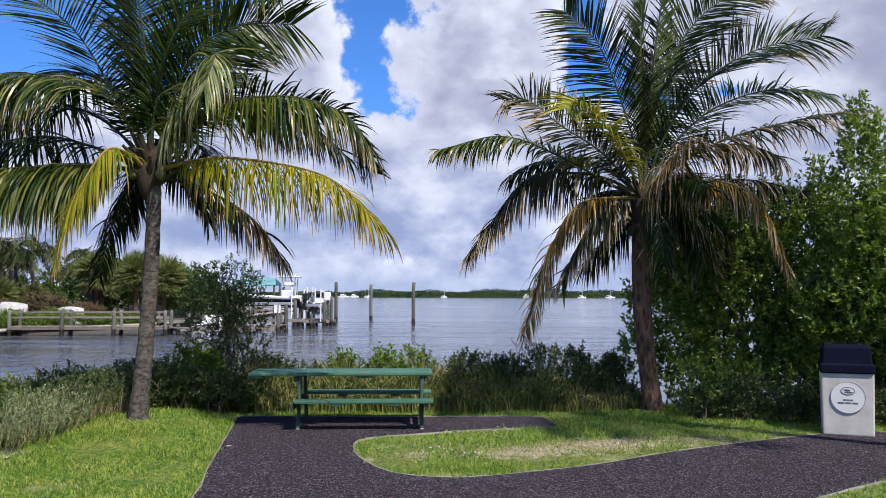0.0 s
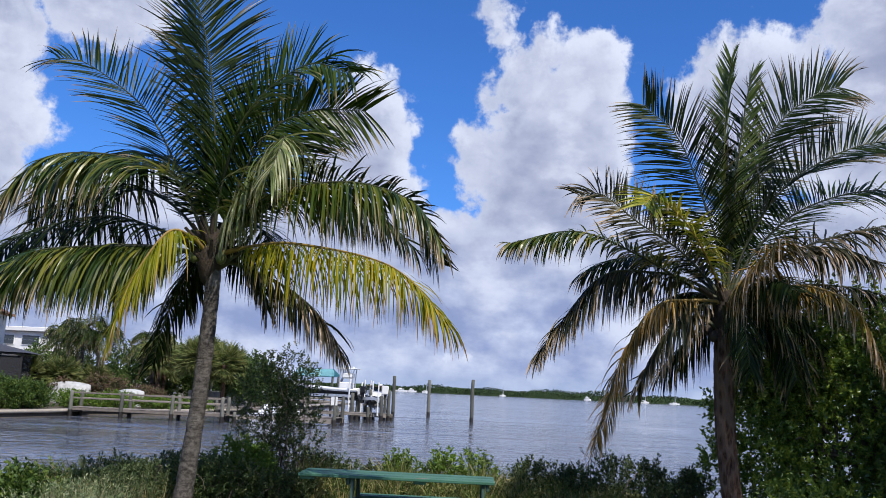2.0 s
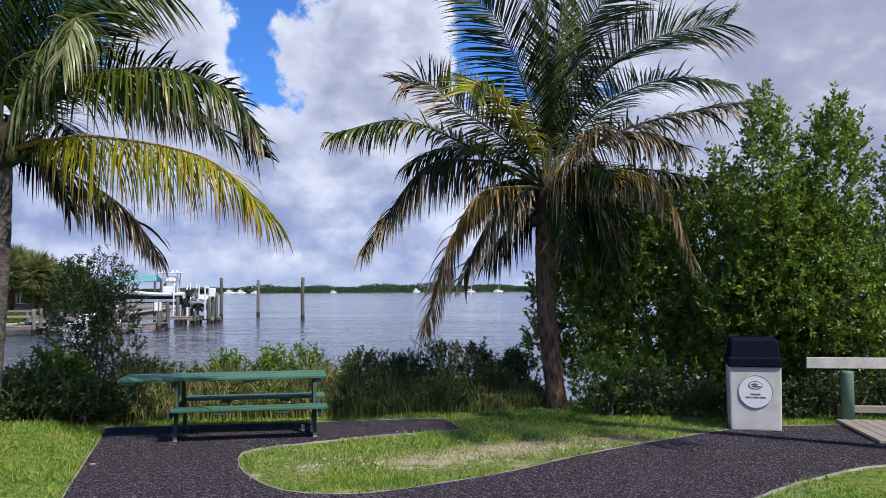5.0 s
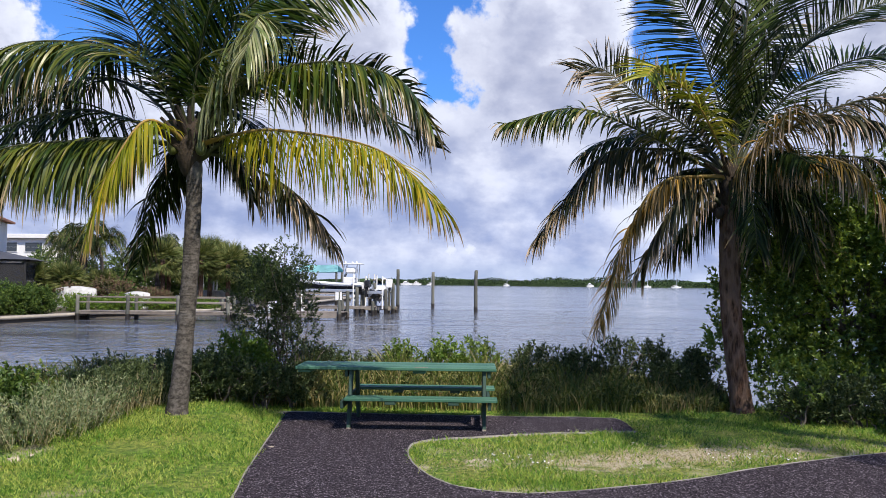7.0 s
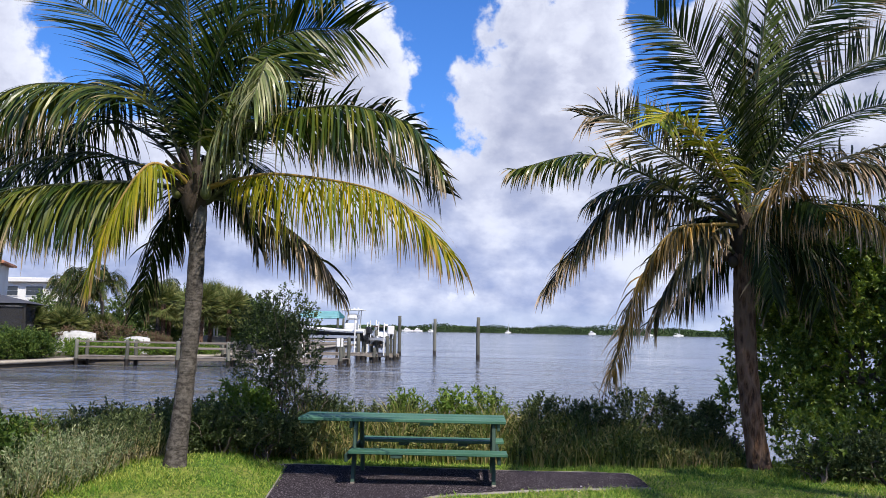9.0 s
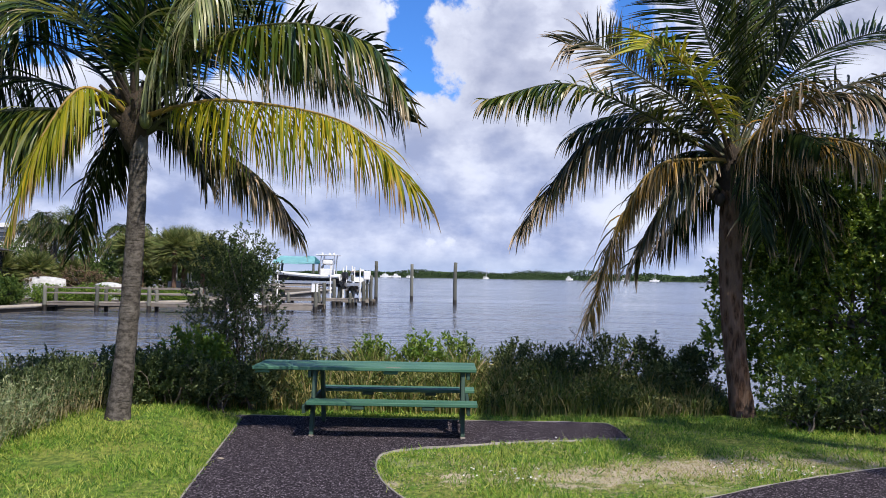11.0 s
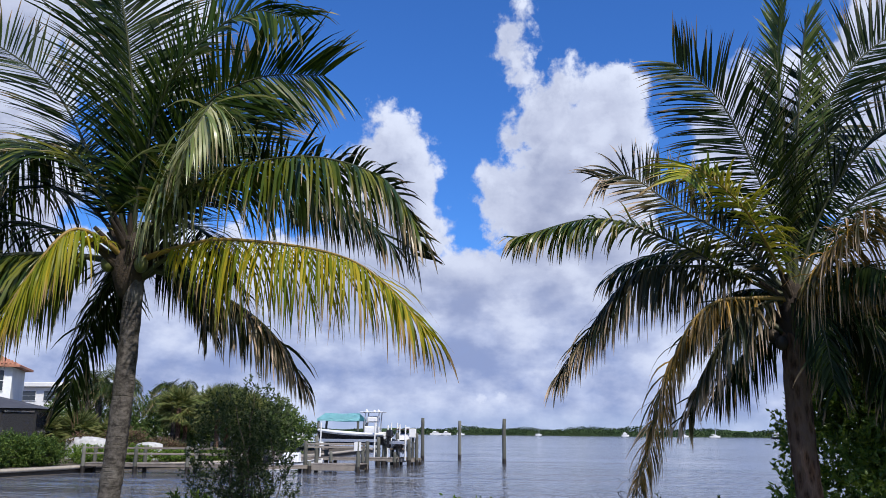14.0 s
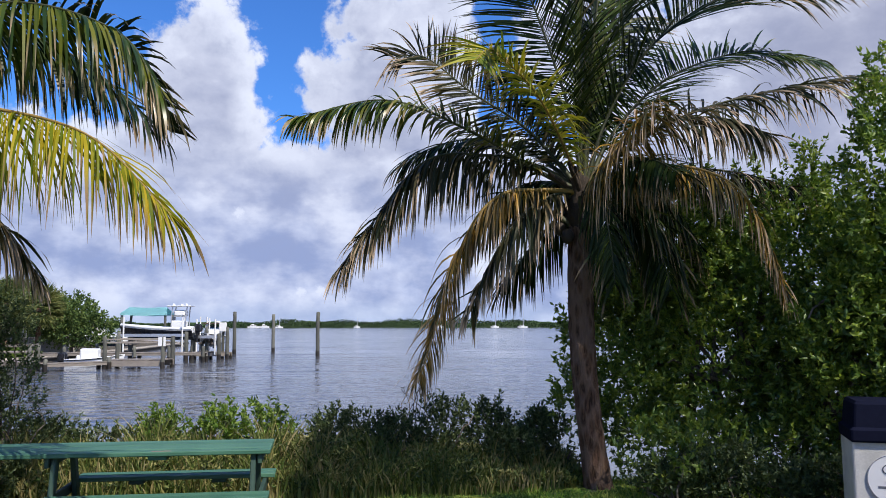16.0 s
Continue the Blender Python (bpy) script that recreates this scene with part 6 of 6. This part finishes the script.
def round_tree(at, lobes, clumps, size, mat, gen, label, name="tree", group=""):
    t = empty(name, (at[0], at[1], -0.42), label=label, category="tree" if name == "tree" else "shrub", group=group)
    me, P = leafy("crown", lobes, clumps, 10, size, size * 0.6, M[mat], gen)
    child("crown", me, t)
    top = np.mean([l[0] for l in lobes], axis=0) * np.array((1, 1, 0.6))
    V, F = tube_arrays([(0, 0, -0.2), tuple(top * 0.5), tuple(top)], [0.16, 0.13, 0.08], 8)
    child("trunk", fast_mesh("trunk", V, F, M["twig"], None, True), t)
    limbs(t, top * 0.7, P[gen.choice(len(P), 7)], 0.07, gen)
    return t


def far_trees():
    gen = np.random.default_rng(57)
    for x, y, h, r in ((-40.5, 72.0, 5.0, 2.4), (-37.6, 69.0, 5.6, 2.4), (-35.6, 68.0, 4.9, 2.3), (-41.8, 76.0, 4.6, 2.4), (-33.6, 74.0, 4.3, 2.2), (-36.2, 80.0, 5.2, 2.4)):
        feather_palm((x, y), h, r, gen)
    for x, y, h, r in ((-31.4, 71.0, 4.0, 2.0), (-27.4, 69.5, 3.9, 2.1), (-25.6, 71.0, 3.6, 2.2), (-28.4, 74.0, 4.2, 2.2), (-34.0, 78.0, 3.6, 2.2), (-37.2, 66.0, 2.0, 1.9), (-39.0, 64.5, 1.9, 1.8), (-35.0, 67.5, 1.7, 1.6)):
        fan_palm((x, y), h, r, gen, count=110)
    round_tree((-23.6, 72.5), [((0, 0, 2.4), (2.4, 2.0, 1.7)), ((1.6, 0, 1.9), (1.7, 1.6, 1.4)), ((-1.6, 0, 2.6), (1.8, 1.6, 1.6))], 900, 0.22, "far", gen, "round dense dark green tree behind the dock")
    for x, y, w, h in ((-47.0, 80.0, 3.5, 5.0), (-36.0, 82.0, 4.5, 3.6), (-31.0, 86.0, 4.0, 4.2), (-60.0, 66.0, 4.0, 4.6), (-66.0, 60.0, 5.0, 6.0), (-57.5, 58.0, 2.6, 4.2), (-40.6, 84.0, 3.4, 5.4), (-37.0, 86.0, 3.6, 6.0), (-33.4, 83.0, 3.4, 5.6), (-30.0, 81.5, 3.4, 5.4), (-27.6, 83.0, 3.0, 5.2), (-43.5, 79.0, 3.0, 4.4), (-38.6, 68.5, 2.0, 2.6), (-35.2, 69.5, 2.0, 2.8)):
        round_tree((x, y), [((0, 0, h * 0.6), (w * 0.7, w * 0.6, h * 0.4)), ((w * 0.4, 0, h * 0.45), (w * 0.5, w * 0.5, h * 0.4)), ((-w * 0.45, 0.3, h * 0.5), (w * 0.5, w * 0.5, h * 0.42))], 600, 0.24, "far", gen,
                   "leafy green tree on the far bank", group="trees on the far bank")
    round_tree((-36.6, 49.0), [((0, 0, 3.3), (1.3, 1.2, 1.0)), ((-1.2, 0, 2.8), (1.1, 1.0, 1.1)), ((1.2, 0, 2.6), (1.0, 1.0, 0.8)), ((2.0, -0.3, 2.1), (0.8, 0.7, 0.5)), ((-0.2, -0.6, 2.1), (1.2, 0.9, 0.8))], 420, 0.2, "palmetto", gen, "spreading tree with hanging foliage before the enclosure")
    # clipped hedge above the seawall, and a brown bare shrub
    for x, y, w, h in ((-55.0, 38.0, 3.8, 2.9), (-50.0, 39.8, 3.6, 2.9), (-46.0, 41.2, 3.8, 3.0), (-42.0, 42.8, 3.6, 2.9), (-38.5, 44.0, 3.4, 2.9), (-35.2, 45.0, 2.8, 2.7), (-33.2, 45.4, 2.0, 1.0), (-32.8, 48.4, 2.2, 1.9), (-32.2, 50.3, 2.2, 2.0), (-31.4, 52.0, 1.8, 1.8)):
        round_tree((x, y), [((0, 0, h * 0.45), (w * 0.62, w * 0.45, h * 0.5)), ((w * 0.45, 0, h * 0.4), (w * 0.5, w * 0.4, h * 0.45))], 760, 0.13, "hedge", gen, "dense green hedge shrub above the seawall", "hedge_shrub", "hedge on the far bank")
    for x, y, w, h in ((-30.2, 56.2, 1.8, 0.9), (-28.7, 57.4, 1.8, 0.9), (-31.6, 57.8, 2.0, 1.1), (-27.0, 61.0, 1.8, 0.8), (-29.4, 60.0, 2.0, 1.1), (-25.4, 64.5, 1.6, 0.7)):
        round_tree((x, y), [((0, 0, h * 0.45), (w * 0.62, w * 0.45, h * 0.5)), ((w * 0.45, 0, h * 0.4), (w * 0.5, w * 0.4, h * 0.45))], 420, 0.12, "bright", gen, "low bright green ground cover by the dock", "low_shrub", "ground cover on the far bank")
    for x, y, w, h in ((-33.6, 66.0, 2.6, 2.4), (-36.0, 64.5, 1.8, 1.8), (-29.6, 65.0, 2.0, 1.5)):
        round_tree((x, y), [((0, 0, h * 0.55), (w * 0.6, w * 0.5, h * 0.45)), ((w * 0.4, 0, h * 0.45), (w * 0.5, w * 0.4, h * 0.4))], 420, 0.13, "dead", gen, "brown half-bare shrub on the far bank", "brown_shrub", "brown shrubs on the far bank")
    for x, y, w, h in ((-35.2, 64.0, 1.6, 1.65), (-30.2, 64.0, 1.0, 1.30)):
        t = empty("covered_boat", (x, y, -0.40), 4, "small white boat under a white cover on the far lawn", "boat")
        us = np.linspace(-1, 1, 9)
        bm = lofted([[(u * w, -0.55 * (1 - u * u * 0.8), 0.0), (u * w, -0.42 * (1 - u * u * 0.8), h * 0.8 * (1 - 0.12 * u * u)), (u * w, 0, h * (1 - 0.12 * u * u)), (u * w, 0.42 * (1 - u * u * 0.8), h * 0.8 * (1 - 0.12 * u * u)), (u * w, 0.55 * (1 - u * u * 0.8), 0.0)] for u in us])
        part("cover", bm, M["cover"], t, "", None, True)


far_trees()


# ---- the far shore ----
def far_shore():
    gen = np.random.default_rng(91)
    n = 60000
    x = gen.uniform(-900, 1500, n)
    y0 = np.interp(x, [-900, -300, -120, 100, 400, 1500], [1050, 1080, 1050, 1000, 960, 900])
    hgt = 7.0 + 2.2 * np.sin(x * 0.021) * np.sin(x * 0.0083 + 1) + 1.6 * np.sin(x * 0.09) + np.interp(x, [-220, -120, 0, 300], [-1.5, 1.5, 1.0, 0.0])
    y = y0 + gen.random(n) * 26
    z = WATER + 0.3 + (gen.random(n) ** 0.8) * hgt * gen.uniform(0.75, 1.05, n)
    D = np.stack([gen.normal(0, 0.6, n), gen.normal(-0.4, 0.5, n), np.abs(gen.normal(0.8, 0.4, n))], 1)
    V, F, uv = kites(np.stack([x, y, z], 1), D, gen.uniform(1.0, 2.0, n), gen.uniform(1.0, 1.9, n), gen, 0.3)
    bag = Bag()
    bag.add(V, F, uv)
    # the dense inside of the belt
    xs = np.linspace(-900, 1500, 481)
    ys = np.interp(xs, [-900, -300, -120, 100, 400, 1500], [1050, 1080, 1050, 1000, 960, 900]) + 9
    hs = WATER + 6.0 + 1.2 * np.sin(xs * 0.05) + gen.normal(0, 0.5, 481)
    V = np.concatenate([np.stack([xs, ys, np.full(481, WATER - 0.5)], 1), np.stack([xs, ys + 3, hs], 1), np.stack([xs, ys + 20, hs + 0.6], 1)])
    i = np.arange(480)
    q = np.concatenate([np.stack([i + k * 481, i + 1 + k * 481, i + 1 + (k + 1) * 481, i + (k + 1) * 481], 1) for k in (0, 1)])
    bag.add(V, np.concatenate([q[:, [0, 1, 2]], q[:, [0, 2, 3]]]), None)
    tagged(new("far_woods", bag.mesh("far_woods", M["haze"])), "low belt of mangrove woods along the far shore", "woods", kind="stuff")


far_shore()


def far_boats():
    """Small craft at anchor off the far shore."""
    def hull(t, L, B, h, mat):
        us = np.linspace(0, 1, 8)
        bm = lofted([[(L * (u - 0.5), -B / 2 * (1 - 0.9 * u ** 3), h), (L * (u - 0.5) * 0.94, -B / 2.6 * (1 - 0.9 * u ** 3), -0.3), (L * (u - 0.5) * 0.94, B / 2.6 * (1 - 0.9 * u ** 3), -0.3), (L * (u - 0.5), B / 2 * (1 - 0.9 * u ** 3), h)] for u in us])
        part("hull", bm, mat, t)

    for x, y, L, mast in ((145.0, 900, 11.0, 13.0), (116.0, 905, 9.0, 11.0), (-118.0, 960, 9.0, 9.0), (-32.0, 960, 7.0, 7.5)):
        t = empty("sailing_boat", (x, y, WATER + 0.1), 12, "white sailing boat at anchor with bare mast", "boat", "boats at anchor")
        hull(t, L, 3.0, 1.3, M["gel"])
        boxed("cabin", (L * 0.35, 1.8, 0.8), M["gel"], t, (0.2, 0, 1.6), (0, 0, 0), 0.1)
        V, F = tube_arrays([(0.6, 0, 1.2), (0.6, 0, mast * 1.4)], [0.30, 0.22], 6)
        child("mast", fast_mesh("mast", V, F, M["metal"]), t)
        V, F = tube_arrays([(0.6, 0, 2.6), (-L * 0.36, 0, 2.5)], [0.16, 0.16], 6)
        child("boom", fast_mesh("boom", V, F, M["white"]), t)
    for x, y, L in ((-152.0, 1000, 14.0), (-140.0, 1004, 11.0), (60.0, 940, 8.0)):
        t = empty("motor_cruiser", (x, y, WATER + 0.1), 8, "white motor cruiser at anchor off the woods", "boat", "boats at anchor")
        hull(t, L, 3.6, 1.6, M["gel"])
        boxed("cabin", (L * 0.5, 2.6, 1.6), M["gel"], t, (-0.4, 0, 2.3), (0, 0, 0), 0.2)
        boxed("window", (L * 0.4, 2.66, 0.5), M["glass"], t, (-0.2, 0, 2.5), (0, 0, 0), 0.05)
        boxed("bridge", (L * 0.25, 2.2, 1.0), M["gel"], t, (-1.0, 0, 3.5), (0, 0, 0), 0.2)
    t = empty("tour_boat", (148.0, 640.0, WATER + 0.1), 4, "two-deck white tour boat with dark hull", "boat")
    hull(t, 14.0, 4.5, 1.4, M["black"])
    boxed("saloon", (10.5, 3.8, 2.2), M["white"], t, (-0.6, 0, 2.5), (0, 0, 0), 0.1)
    boxed("window", (9.4, 3.86, 0.9), M["glass"], t, (-0.6, 0, 2.7), (0, 0, 0), 0.05)
    boxed("upper_deck", (8.0, 3.4, 0.15), M["white"], t, (-0.8, 0, 5.0), (0, 0, 0), 0.03)
    for x in (-4.4, -2.0, 0.4, 2.8):
        boxed("deck_post", (0.12, 3.2, 1.4), M["metal"], t, (x, 0, 4.3), (0, 0, 0), 0.0)


far_boats()
